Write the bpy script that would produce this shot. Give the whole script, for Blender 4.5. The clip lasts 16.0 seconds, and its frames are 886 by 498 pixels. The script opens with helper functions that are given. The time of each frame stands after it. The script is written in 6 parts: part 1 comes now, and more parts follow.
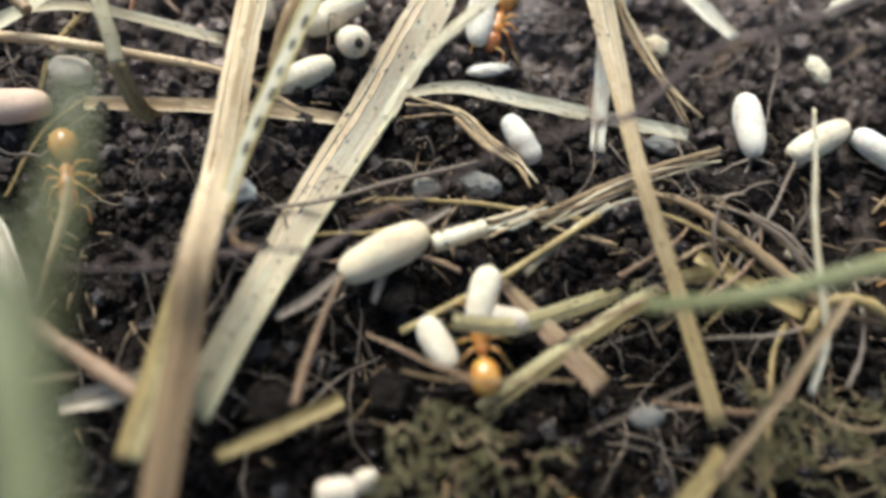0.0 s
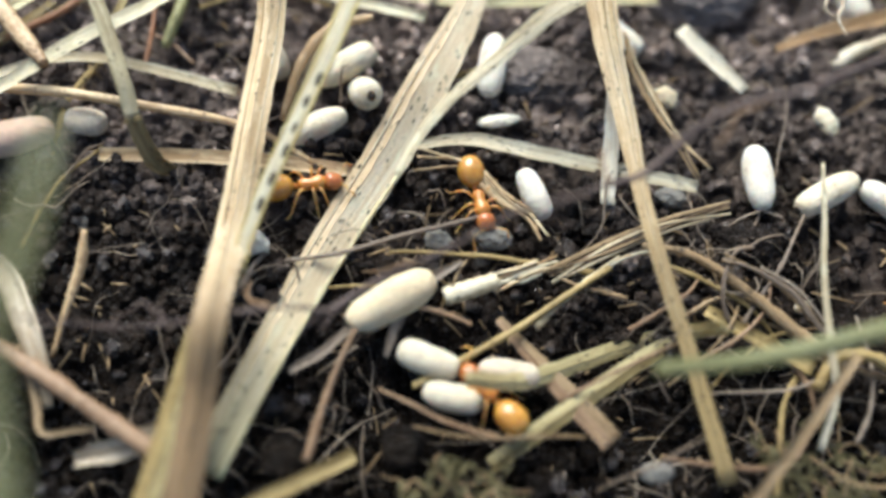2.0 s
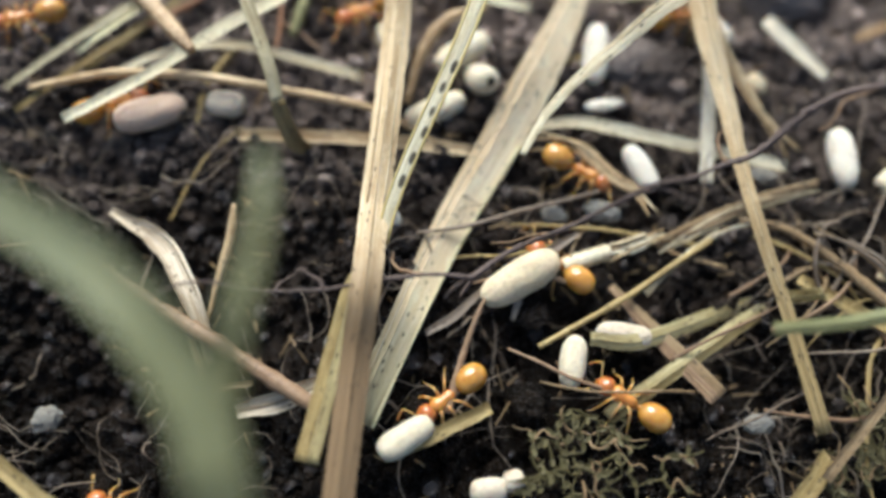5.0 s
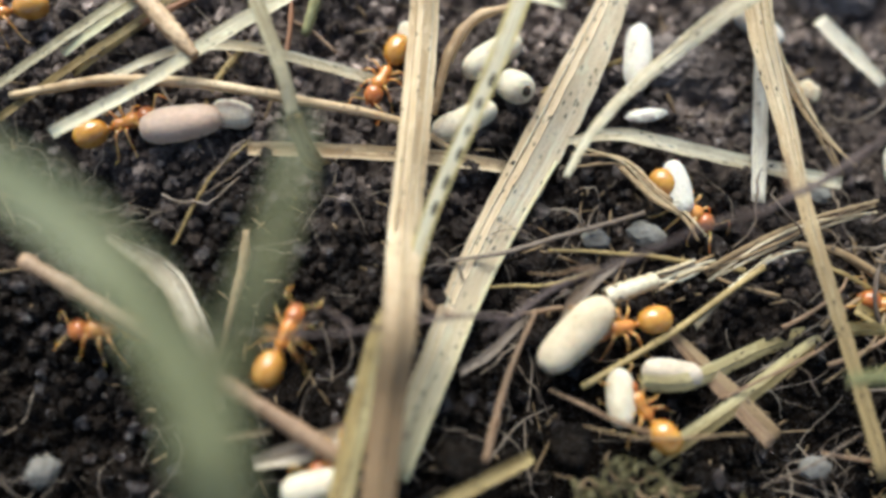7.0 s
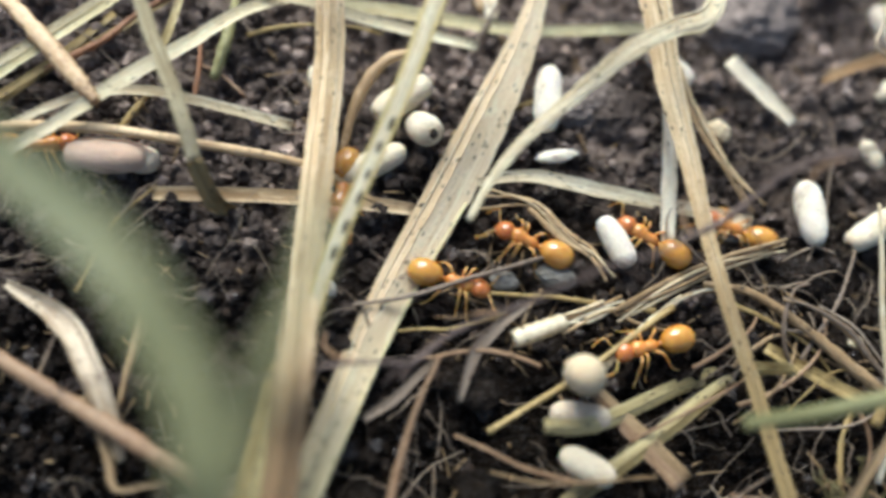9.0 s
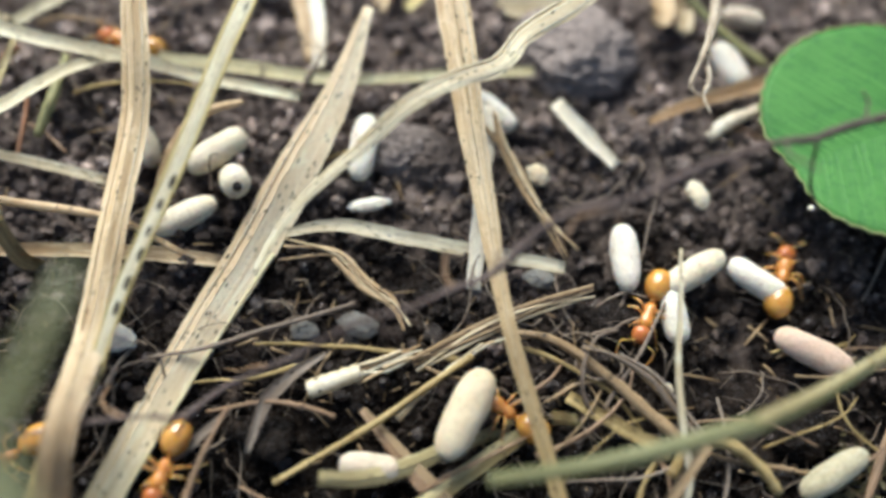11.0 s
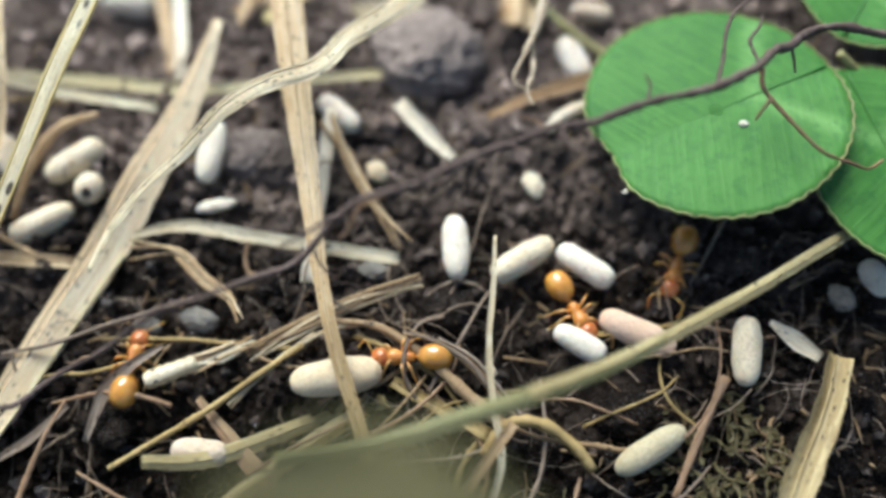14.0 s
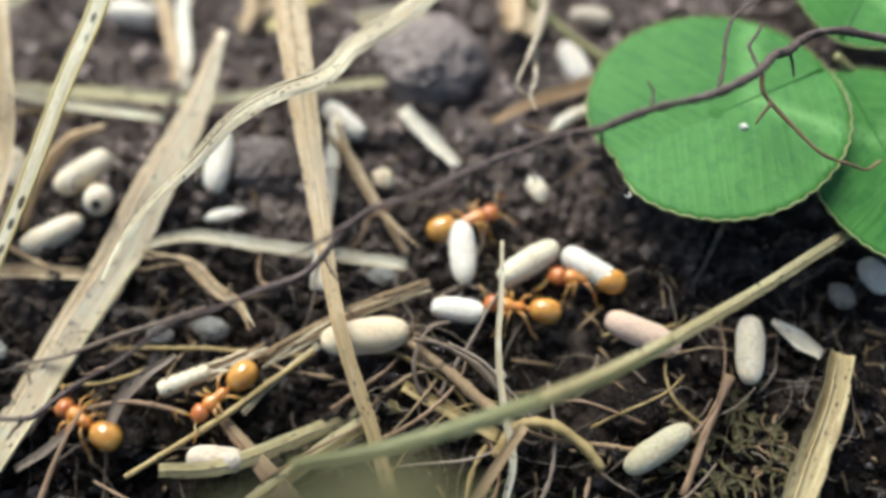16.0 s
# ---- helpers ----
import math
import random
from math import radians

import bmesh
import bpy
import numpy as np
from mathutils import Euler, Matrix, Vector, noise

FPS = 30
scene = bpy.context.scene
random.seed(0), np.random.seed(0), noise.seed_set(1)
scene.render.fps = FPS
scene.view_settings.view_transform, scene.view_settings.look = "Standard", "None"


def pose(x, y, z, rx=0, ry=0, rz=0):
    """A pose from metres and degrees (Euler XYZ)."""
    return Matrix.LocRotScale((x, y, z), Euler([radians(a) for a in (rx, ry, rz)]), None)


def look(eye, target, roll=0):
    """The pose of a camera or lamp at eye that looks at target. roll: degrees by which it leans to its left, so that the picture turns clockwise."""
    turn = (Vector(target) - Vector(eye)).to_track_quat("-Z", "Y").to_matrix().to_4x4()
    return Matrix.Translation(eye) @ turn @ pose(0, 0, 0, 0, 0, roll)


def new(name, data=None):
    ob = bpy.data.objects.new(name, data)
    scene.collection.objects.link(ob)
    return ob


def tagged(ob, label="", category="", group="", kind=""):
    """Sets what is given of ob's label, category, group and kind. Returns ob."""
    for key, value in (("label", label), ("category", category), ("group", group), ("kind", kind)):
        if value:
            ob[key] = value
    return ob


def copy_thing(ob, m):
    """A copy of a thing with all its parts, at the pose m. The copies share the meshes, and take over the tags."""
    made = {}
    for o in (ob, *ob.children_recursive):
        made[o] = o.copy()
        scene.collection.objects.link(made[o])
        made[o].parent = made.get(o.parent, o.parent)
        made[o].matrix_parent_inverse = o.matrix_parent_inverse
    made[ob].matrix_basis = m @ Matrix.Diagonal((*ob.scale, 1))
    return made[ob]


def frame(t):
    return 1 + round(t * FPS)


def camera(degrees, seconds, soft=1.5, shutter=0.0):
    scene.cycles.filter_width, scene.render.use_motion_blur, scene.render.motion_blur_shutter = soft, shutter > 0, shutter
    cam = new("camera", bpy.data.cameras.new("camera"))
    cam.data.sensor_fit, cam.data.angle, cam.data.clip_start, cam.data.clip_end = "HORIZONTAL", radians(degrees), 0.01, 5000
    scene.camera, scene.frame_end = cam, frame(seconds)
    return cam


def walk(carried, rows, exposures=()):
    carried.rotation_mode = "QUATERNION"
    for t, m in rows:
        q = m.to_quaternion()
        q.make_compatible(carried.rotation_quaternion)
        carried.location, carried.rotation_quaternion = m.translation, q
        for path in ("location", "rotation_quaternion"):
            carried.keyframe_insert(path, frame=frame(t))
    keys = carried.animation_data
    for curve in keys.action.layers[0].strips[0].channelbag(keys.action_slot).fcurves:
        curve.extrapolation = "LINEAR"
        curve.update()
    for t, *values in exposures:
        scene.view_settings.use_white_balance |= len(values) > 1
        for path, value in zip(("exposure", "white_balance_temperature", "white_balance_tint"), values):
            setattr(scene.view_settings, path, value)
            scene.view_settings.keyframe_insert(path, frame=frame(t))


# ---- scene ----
# One unit of the plan is a centimetre; S turns it into metres.
S = 0.01
cam = camera(54.28, 16.0, soft=3.3, shutter=0.7)
PATH = [
    (0, (0.209, -2.374, 3.536), (0.400, -0.204, -0.401), 6.38),
    (0.5, (0.064, -2.238, 3.470), (0.288, -0.026, -0.443), 7.34),
    (1, (0.063, -2.201, 3.507), (0.256, -0.011, -0.419), 6.68),
    (1.5, (0.014, -2.049, 3.508), (0.185, 0.081, -0.453), 6.32),
    (2, (0.161, -2.204, 3.666), (0.333, 0.007, -0.249), 6.06),
    (2.5, (-0.034, -2.208, 3.792), (0.233, -0.012, -0.126), 8.01),
    (3, (-0.301, -1.985, 4.059), (-0.002, 0.181, 0.126), 9.25),
    (3.5, (-0.404, -1.721, 4.241), (-0.101, 0.345, 0.255), 9.65),
    (4, (-0.557, -1.582, 4.205), (-0.262, 0.491, 0.221), 9.70),
    (4.5, (-0.532, -2.004, 4.151), (-0.227, 0.039, 0.153), 9.55),
    (5, (-0.528, -2.431, 3.970), (-0.304, -0.322, 0.001), 7.61),
    (7.5, (-0.859, -1.740, 3.767), (-0.440, 0.076, -0.329), 13.89),
    (8, (-0.751, -1.664, 3.900), (-0.323, 0.136, -0.202), 14.28),
    (8.5, (-0.557, -1.769, 3.823), (-0.124, 0.148, -0.225), 13.55),
    (9, (-0.452, -1.837, 3.801), (0.017, 0.182, -0.194), 13.29),
    (9.5, (-0.002, -1.761, 3.822), (0.307, 0.230, -0.202), 9.33),
    (10, (0.289, -1.644, 3.897), (0.602, 0.348, -0.127), 9.30),
    (12.5, (1.495, -1.846, 4.051), (1.403, 0.419, 0.163), -1.99),
    (13, (1.609, -1.845, 4.045), (1.531, 0.337, 0.110), -2.28),
    (13.5, (1.812, -1.939, 4.094), (1.702, 0.245, 0.161), -3.35),
    (14, (1.991, -1.935, 4.116), (1.878, 0.248, 0.182), -3.61),
    (14.5, (1.865, -1.882, 4.202), (1.823, 0.281, 0.256), -2.12),
    (15, (1.938, -1.968, 4.139), (1.860, 0.232, 0.215), -3.22),
    (15.5, (1.972, -1.972, 4.124), (1.890, 0.262, 0.219), -4.04),
    (16, (1.909, -1.913, 4.211), (1.840, 0.241, 0.260), -3.59),
]
walk(cam, [(t, look([v * S for v in e], [v * S for v in g], r)) for t, e, g, r in PATH],
     [(t, v, 5800, 7) for t, v in ((0, 0.80), (1.8, 0.84), (2.5, 0.98), (3.2, 0.98), (4.0, 0.68), (4.8, 0.68), (8, 0.74), (10, 0.70), (13, 0.74), (16, 0.70))])
cam.data.dof.use_dof = True
cam.data.dof.focus_distance = 4.35 * S
cam.data.dof.aperture_fstop = 11.0

# ---- light: bright hazy daylight from above ----
world = bpy.data.worlds.new("sky")
scene.world = world
world.use_nodes = True
wn, wl = world.node_tree.nodes, world.node_tree.links
sky = wn.new("ShaderNodeTexSky")
sky.sky_type, sky.sun_disc = "NISHITA", False
sky.sun_elevation, sky.sun_rotation = radians(50), radians(-20)
sky.air_density, sky.dust_density, sky.ozone_density = 1.0, 3.0, 0.6
wl.new(sky.outputs[0], wn["Background"].inputs[0])
wn["Background"].inputs[1].default_value = 0.10
sun_data = bpy.data.lights.new("sun", "SUN")
sun_data.energy, sun_data.angle, sun_data.color = 4.2, radians(40), (1.0, 0.97, 0.90)
sun = new("sun", sun_data)
sun.matrix_world = look((0, 0, 0.5), (0.137, -0.375, 0.5 - 0.477))


# ---- materials ----
def nodes(name):
    m = bpy.data.materials.new(name)
    m.use_nodes = True
    return m, m.node_tree.nodes, m.node_tree.links, m.node_tree.nodes["Principled BSDF"]


def coords(n, l, kind="Object", scale=100.0):
    """Texture space in centimetres; a scale of three numbers stretches it."""
    tc, mp = n.new("ShaderNodeTexCoord"), n.new("ShaderNodeMapping")
    mp.inputs["Scale"].default_value = (scale,) * 3 if isinstance(scale, (int, float)) else scale
    l.new(tc.outputs[kind], mp.inputs["Vector"])
    return mp.outputs[0]


def noise_of(n, l, vec, scale, detail=4.0, rough=0.6):
    t = n.new("ShaderNodeTexNoise")
    t.inputs["Scale"].default_value, t.inputs["Detail"].default_value, t.inputs["Roughness"].default_value = scale, detail, rough
    l.new(vec, t.inputs["Vector"])
    return t.outputs["Fac"]


def ramp(n, l, fac, stops):
    r = n.new("ShaderNodeValToRGB")
    e = r.color_ramp.elements
    while len(e) < len(stops):
        e.new(0.5)
    for k, (p, c) in zip(e, stops):
        k.position, k.color = p, (*c, 1)
    l.new(fac, r.inputs[0])
    return r.outputs[0]


def mixed(n, l, fac, a, b, blend="MIX"):
    m = n.new("ShaderNodeMix")
    m.data_type, m.blend_type = "RGBA", blend
    for socket, v in ((m.inputs[0], fac), (m.inputs[6], a), (m.inputs[7], b)):
        if isinstance(v, (int, float)):
            socket.default_value = v
        elif isinstance(v, tuple):
            socket.default_value = (*v, 1)
        else:
            l.new(v, socket)
    return m.outputs[2]


def bump(n, l, bsdf, height, strength, distance):
    b = n.new("ShaderNodeBump")
    b.inputs["Strength"].default_value, b.inputs["Distance"].default_value = strength, distance
    l.new(height, b.inputs["Height"])
    l.new(b.outputs[0], bsdf.inputs["Normal"])


def soil_material(name, dark, mid, light, rough=0.8):
    """Crumbly earth: moist and black in front, greyer behind, deepened by painted shade; a few crumbs are glassy grains
    of sand.
    """
    m, n, l, b = nodes(name)
    v = coords(n, l)
    big, fine = noise_of(n, l, v, 2.2, 5), noise_of(n, l, v, 28, 6, 0.7)
    c = ramp(n, l, fine, [(0.34, dark), (0.52, mid), (0.74, light)])
    c = mixed(n, l, ramp(n, l, big, [(0.4, (0, 0, 0)), (0.7, (0.5,) * 3)]), c, tuple(x * 1.5 for x in mid))
    geo = n.new("ShaderNodeNewGeometry")
    grain = geo.outputs["Random Per Island"]
    tint = ramp(n, l, grain, [(0.0, (0.35, 0.33, 0.32)), (0.55, (0.95, 0.91, 0.87)), (0.84, (1.5, 1.40, 1.30)), (0.95, (1.9, 1.78, 1.65)), (1.0, (3.4, 3.15, 2.9))])
    c = mixed(n, l, 1.0, c, tint, "MULTIPLY")
    # painted shade: multiplies the colour from black in front to pale behind
    axis, front_shade = n.new("ShaderNodeSeparateXYZ"), n.new("ShaderNodeMath")
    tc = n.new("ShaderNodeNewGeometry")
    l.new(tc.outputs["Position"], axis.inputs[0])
    front_shade.operation = "MULTIPLY_ADD"
    front_shade.inputs[1].default_value = 1.1
    l.new(noise_of(n, l, v, 1.1, 5, 0.65), front_shade.inputs[0])
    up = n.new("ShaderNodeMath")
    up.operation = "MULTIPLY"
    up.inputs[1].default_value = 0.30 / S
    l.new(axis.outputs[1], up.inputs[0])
    l.new(up.outputs[0], front_shade.inputs[2])
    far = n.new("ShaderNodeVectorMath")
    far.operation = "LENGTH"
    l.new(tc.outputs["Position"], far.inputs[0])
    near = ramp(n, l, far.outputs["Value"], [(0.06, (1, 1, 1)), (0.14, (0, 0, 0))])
    c = mixed(n, l, near, c, ramp(n, l, front_shade.outputs[0], [(0.22, (0.17, 0.135, 0.09)), (0.58, (0.56, 0.50, 0.43)), (0.95, (3.9, 3.75, 3.6))]), "MULTIPLY")
    l.new(c, b.inputs["Base Color"])
    # gloss: dull earth with small moist facets, and the sand grains
    facet = ramp(n, l, noise_of(n, l, v, 75, 3, 0.6), [(0.52, (0, 0, 0)), (0.60, (1, 1, 1))])
    sand = ramp(n, l, grain, [(0.82, (0, 0, 0)), (0.86, (1, 1, 1))])
    shine = mixed(n, l, 1.0, mixed(n, l, 1.0, facet, (0.6, 0.6, 0.6), "MULTIPLY"), sand, "ADD")
    l.new(ramp(n, l, shine, [(0.0, (rough,) * 3), (0.6, (0.30,) * 3), (1.0, (0.14,) * 3)]), b.inputs["Roughness"])
    l.new(ramp(n, l, shine, [(0.0, (0.05,) * 3), (0.6, (0.42,) * 3), (1.0, (0.75,) * 3)]), b.inputs["Specular IOR Level"])
    bump(n, l, b, noise_of(n, l, v, 60, 6, 0.75), 1.0, 0.014 * S)
    return m


def straw_material(name, pale, tan, dark, specks=0.25, green=0.0, gloss=0.42, scatter=1.0, fleck=(34.0, 13.0), foot=None, dot=0.10):
    """Dry stalk: fibres along it (UV in centimetres), blotches, dark flecks, a green tinge where wanted."""
    m, n, l, b = nodes(name)
    fib = noise_of(n, l, coords(n, l, "UV", (60.0, 1.6, 1.0)), 1.0, 5, 0.65)
    blot = noise_of(n, l, coords(n, l, "UV", (9.0, 2.4, 1.0)), 1.0, 4, 0.6)
    c = mixed(n, l, ramp(n, l, fib, [(0.38, (0, 0, 0)), (0.60, (1, 1, 1))]), tan, pale)
    band = noise_of(n, l, coords(n, l, "UV", (22.0, 0.30, 1.0)), 1.0, 2, 0.5)
    c = mixed(n, l, ramp(n, l, band, [(0.47, (0, 0, 0)), (0.60, (0.8,) * 3)]), c, tuple(0.6 * x + 0.4 * y for x, y in zip(tan, dark)))
    thin = noise_of(n, l, coords(n, l, "UV", (150.0, 2.5, 1.0)), 1.0, 3, 0.7)
    c = mixed(n, l, ramp(n, l, thin, [(0.32, (0.8,) * 3), (0.45, (0, 0, 0))]), c, dark)
    c = mixed(n, l, ramp(n, l, blot, [(0.52, (0, 0, 0)), (0.72, (0.8,) * 3)]), c, dark)
    age = noise_of(n, l, coords(n, l, "UV", (1.5, 0.75, 1.0)), 1.0, 3, 0.6)
    c = mixed(n, l, ramp(n, l, age, [(0.50, (0, 0, 0)), (0.72, (0.65,) * 3)]), c, tuple(0.5 * (x + y) for x, y in zip(tan, dark)))
    c = mixed(n, l, ramp(n, l, age, [(0.28, (0.6,) * 3), (0.46, (0, 0, 0))]), c, tuple(min(0.85, x * 1.12) for x in pale))
    if green:
        c = mixed(n, l, ramp(n, l, noise_of(n, l, coords(n, l, "UV", (6.0, 0.9, 1.0)), 1.0, 2), [(0.45, (0, 0, 0)), (0.62, (green,) * 3)]), c, (0.33, 0.40, 0.25))
    if specks:
        grit = noise_of(n, l, coords(n, l, "UV", (95.0, 34.0, 1.0)), 1.0, 3, 0.75)
        patchy = noise_of(n, l, coords(n, l, "UV", (7.0, 2.0, 1.0)), 1.0, 3, 0.6)
        grit = mixed(n, l, 1.0, ramp(n, l, grit, [(0.56, (0, 0, 0)), (0.66, (0.75,) * 3)]), ramp(n, l, patchy, [(0.40, (0.12,) * 3), (0.60, (1, 1, 1))]), "MULTIPLY")
        c = mixed(n, l, grit, c, tuple(0.35 * x for x in dark))
        wash = noise_of(n, l, coords(n, l, "UV", (22.0, 5.0, 1.0)), 1.0, 4, 0.7)
        c = mixed(n, l, ramp(n, l, wash, [(0.30, (0.7,) * 3), (0.46, (0, 0, 0))]), c, tuple(min(0.88, 1.15 * x) for x in pale))
    if foot:
        # from one length to another along the stalk it turns to the colour of its foot
        start, end, hue = foot
        run, part = n.new("ShaderNodeSeparateXYZ"), n.new("ShaderNodeMapRange")
        l.new(coords(n, l, "UV", (1.0, 1.0, 1.0)), run.inputs[0])
        l.new(run.outputs[1], part.inputs["Value"])
        part.inputs["From Min"].default_value, part.inputs["From Max"].default_value = start, end
        tone = mixed(n, l, ramp(n, l, fib, [(0.38, (0, 0, 0)), (0.62, (1, 1, 1))]), tuple(0.6 * x for x in hue), hue)
        c = mixed(n, l, part.outputs[0], c, tone)
    vo = n.new("ShaderNodeTexVoronoi")
    vo.inputs["Scale"].default_value, vo.inputs["Randomness"].default_value = 1.0, scatter
    l.new(coords(n, l, "UV", (*fleck, 1.0)), vo.inputs["Vector"])
    spot = ramp(n, l, vo.outputs["Distance"], [(dot, (float(specks > 0),) * 3), (dot + 0.14, (0, 0, 0))])
    keep = ramp(n, l, noise_of(n, l, coords(n, l, "UV", (14.0, 4.0, 1.0)), 1.0, 3), [(0.62 - specks * 0.5, (0, 0, 0)), (0.70 - specks * 0.5, (0.9,) * 3)])
    c = mixed(n, l, mixed(n, l, 1.0, spot, keep, "MULTIPLY"), c, (0.035, 0.028, 0.022))
    l.new(c, b.inputs["Base Color"])
    b.inputs["Roughness"].default_value = gloss
    b.inputs["Specular IOR Level"].default_value = 0.2
    b.inputs["Subsurface Weight"].default_value = 0.12
    b.inputs["Subsurface Radius"].default_value = (0.0006, 0.0004, 0.0002)
    b.inputs["Subsurface Scale"].default_value = 0.5
    bump(n, l, b, fib, 0.75, 0.010 * S)
    thin = n.new("ShaderNodeBsdfTranslucent")
    l.new(c, thin.inputs["Color"])
    both = n.new("ShaderNodeMixShader")
    both.inputs[0].default_value = 0.22
    l.new(b.outputs[0], both.inputs[1])
    l.new(thin.outputs[0], both.inputs[2])
    out = next(x for x in n if x.type == "OUTPUT_MATERIAL")
    l.new(both.outputs[0], out.inputs["Surface"])
    return m


def pupa_material(name, base, stain, dirt=0.3):
    m, n, l, b = nodes(name)
    v = coords(n, l)
    c = mixed(n, l, ramp(n, l, noise_of(n, l, v, 7, 4), [(0.4, (0, 0, 0)), (0.75, (0.8,) * 3)]), base, stain)
    c = mixed(n, l, ramp(n, l, noise_of(n, l, v, 10, 5, 0.7), [(0.60, (0, 0, 0)), (0.70, (dirt * 1.2,) * 3)]), c, (0.36, 0.26, 0.16))
    c = mixed(n, l, ramp(n, l, noise_of(n, l, v, 38, 4, 0.7), [(0.60, (0, 0, 0)), (0.72, (dirt,) * 3)]), c, (0.14, 0.10, 0.065))
    c = mixed(n, l, ramp(n, l, noise_of(n, l, v, 95, 3, 0.7), [(0.62, (0, 0, 0)), (0.70, (min(1.0, dirt * 1.6),) * 3)]), c, (0.22, 0.16, 0.10))
    silk = noise_of(n, l, coords(n, l, "Object", (60.0, 100.0, 100.0)), 70, 4, 0.75)
    c = mixed(n, l, ramp(n, l, silk, [(0.36, (0.55,) * 3), (0.52, (0, 0, 0))]), c, tuple(0.72 * x for x in stain))
    l.new(c, b.inputs["Base Color"])
    b.inputs["Roughness"].default_value = 0.72
    b.inputs["Specular IOR Level"].default_value = 0.3
    b.inputs["Subsurface Weight"].default_value = 0.35
    b.inputs["Subsurface Radius"].default_value = (0.001, 0.0007, 0.0004)
    b.inputs["Subsurface Scale"].default_value = 0.4
    bump(n, l, b, noise_of(n, l, v, 34, 6, 0.78), 1.0, 0.022 * S)
    return m


def ant_material(name, a, c2, rough=0.18):
    m, n, l, b = nodes(name)
    v = coords(n, l)
    l.new(mixed(n, l, ramp(n, l, noise_of(n, l, v, 12, 3), [(0.35, (0, 0, 0)), (0.7, (1, 1, 1))]), a, c2), b.inputs["Base Color"])
    b.inputs["Roughness"].default_value = rough
    b.inputs["Subsurface Weight"].default_value = 0.45
    b.inputs["Subsurface Radius"].default_value = (0.0012, 0.0005, 0.0001)
    b.inputs["Subsurface Scale"].default_value = 0.5
    b.inputs["Coat Weight"].default_value = 0.3
    bump(n, l, b, noise_of(n, l, v, 90, 3), 0.15, 0.004 * S)
    return m


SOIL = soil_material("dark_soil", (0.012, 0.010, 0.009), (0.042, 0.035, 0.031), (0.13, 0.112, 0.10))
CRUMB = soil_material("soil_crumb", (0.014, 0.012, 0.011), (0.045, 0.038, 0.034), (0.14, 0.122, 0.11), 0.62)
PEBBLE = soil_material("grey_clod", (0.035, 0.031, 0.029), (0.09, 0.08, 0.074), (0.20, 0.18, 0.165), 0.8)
TAN = straw_material("tan_straw", (0.70, 0.54, 0.32), (0.46, 0.31, 0.15), (0.30, 0.18, 0.085), 0.2)
ORANGE = straw_material("orange_tan_straw", (0.68, 0.49, 0.28), (0.44, 0.27, 0.125), (0.28, 0.155, 0.07), 0.3)
PALE = straw_material("pale_straw", (0.82, 0.74, 0.54), (0.64, 0.54, 0.34), (0.42, 0.31, 0.16), 0.42, 0.0)
PALEGREEN = straw_material("pale_green_straw", (0.82, 0.74, 0.46), (0.68, 0.58, 0.32), (0.44, 0.35, 0.16), 0.4, 0.10)
PALEWHITE = straw_material("whitish_straw", (0.87, 0.78, 0.54), (0.76, 0.65, 0.41), (0.50, 0.40, 0.22), 0.35, 0.04)
WHITE = straw_material("bleached_straw", (0.88, 0.81, 0.63), (0.80, 0.70, 0.50), (0.46, 0.36, 0.23), 0.3)
BROWN = straw_material("brown_straw", (0.40, 0.27, 0.16), (0.26, 0.16, 0.09), (0.15, 0.09, 0.05), 0.2)
GREYBROWN = straw_material("grey_brown_straw", (0.36, 0.29, 0.215), (0.22, 0.165, 0.115), (0.11, 0.078, 0.055), 0.6)
GREEN = straw_material("live_grass", (0.25, 0.245, 0.125), (0.19, 0.19, 0.09), (0.15, 0.15, 0.07), 0.0, 0.15)
OLIVE = straw_material("olive_grass", (0.40, 0.37, 0.17), (0.23, 0.22, 0.085), (0.15, 0.14, 0.055), 0.1, 0.15)
ROOT = straw_material("dark_root", (0.19, 0.145, 0.122), (0.09, 0.063, 0.053), (0.038, 0.026, 0.021), 0.6, 0, 0.75)
SPECKLED = straw_material("speckled_straw", (0.76, 0.64, 0.42), (0.56, 0.43, 0.24), (0.40, 0.28, 0.14), 0.55)
GREYGREEN = straw_material("grey_green_leaf", (0.62, 0.55, 0.36), (0.44, 0.37, 0.21), (0.24, 0.19, 0.10), 0.4)
BARK = straw_material("bleached_bark", (0.68, 0.58, 0.42), (0.42, 0.32, 0.20), (0.14, 0.09, 0.05), 0.9)
TWIGBARK = straw_material("tan_bark", (0.68, 0.51, 0.31), (0.44, 0.29, 0.15), (0.18, 0.10, 0.05), 0.9)
RUSSET = straw_material("russet_stem", (0.44, 0.24, 0.13), (0.32, 0.15, 0.075), (0.18, 0.085, 0.045), 0.3)
OLIVEBROWN = straw_material("olive_brown_leaf", (0.28, 0.215, 0.10), (0.19, 0.14, 0.06), (0.11, 0.08, 0.035), 0.3)
LITTER = straw_material("litter_brown", (0.42, 0.30, 0.165), (0.26, 0.175, 0.088), (0.14, 0.09, 0.045), 0.35)
PALEPEBBLE = pupa_material("pale_pebble", (0.24, 0.225, 0.19), (0.12, 0.112, 0.095), 0.8)
BASEBROWN = straw_material("brown_stalk_base", (0.35, 0.24, 0.13), (0.23, 0.15, 0.075), (0.13, 0.08, 0.036), 0.4)
# dulled straw tone; on stalks lying in front it paints in shade
DIMMED = straw_material("dimmed_straw", (0.50, 0.38, 0.165), (0.32, 0.225, 0.085), (0.16, 0.105, 0.036), 0.5)
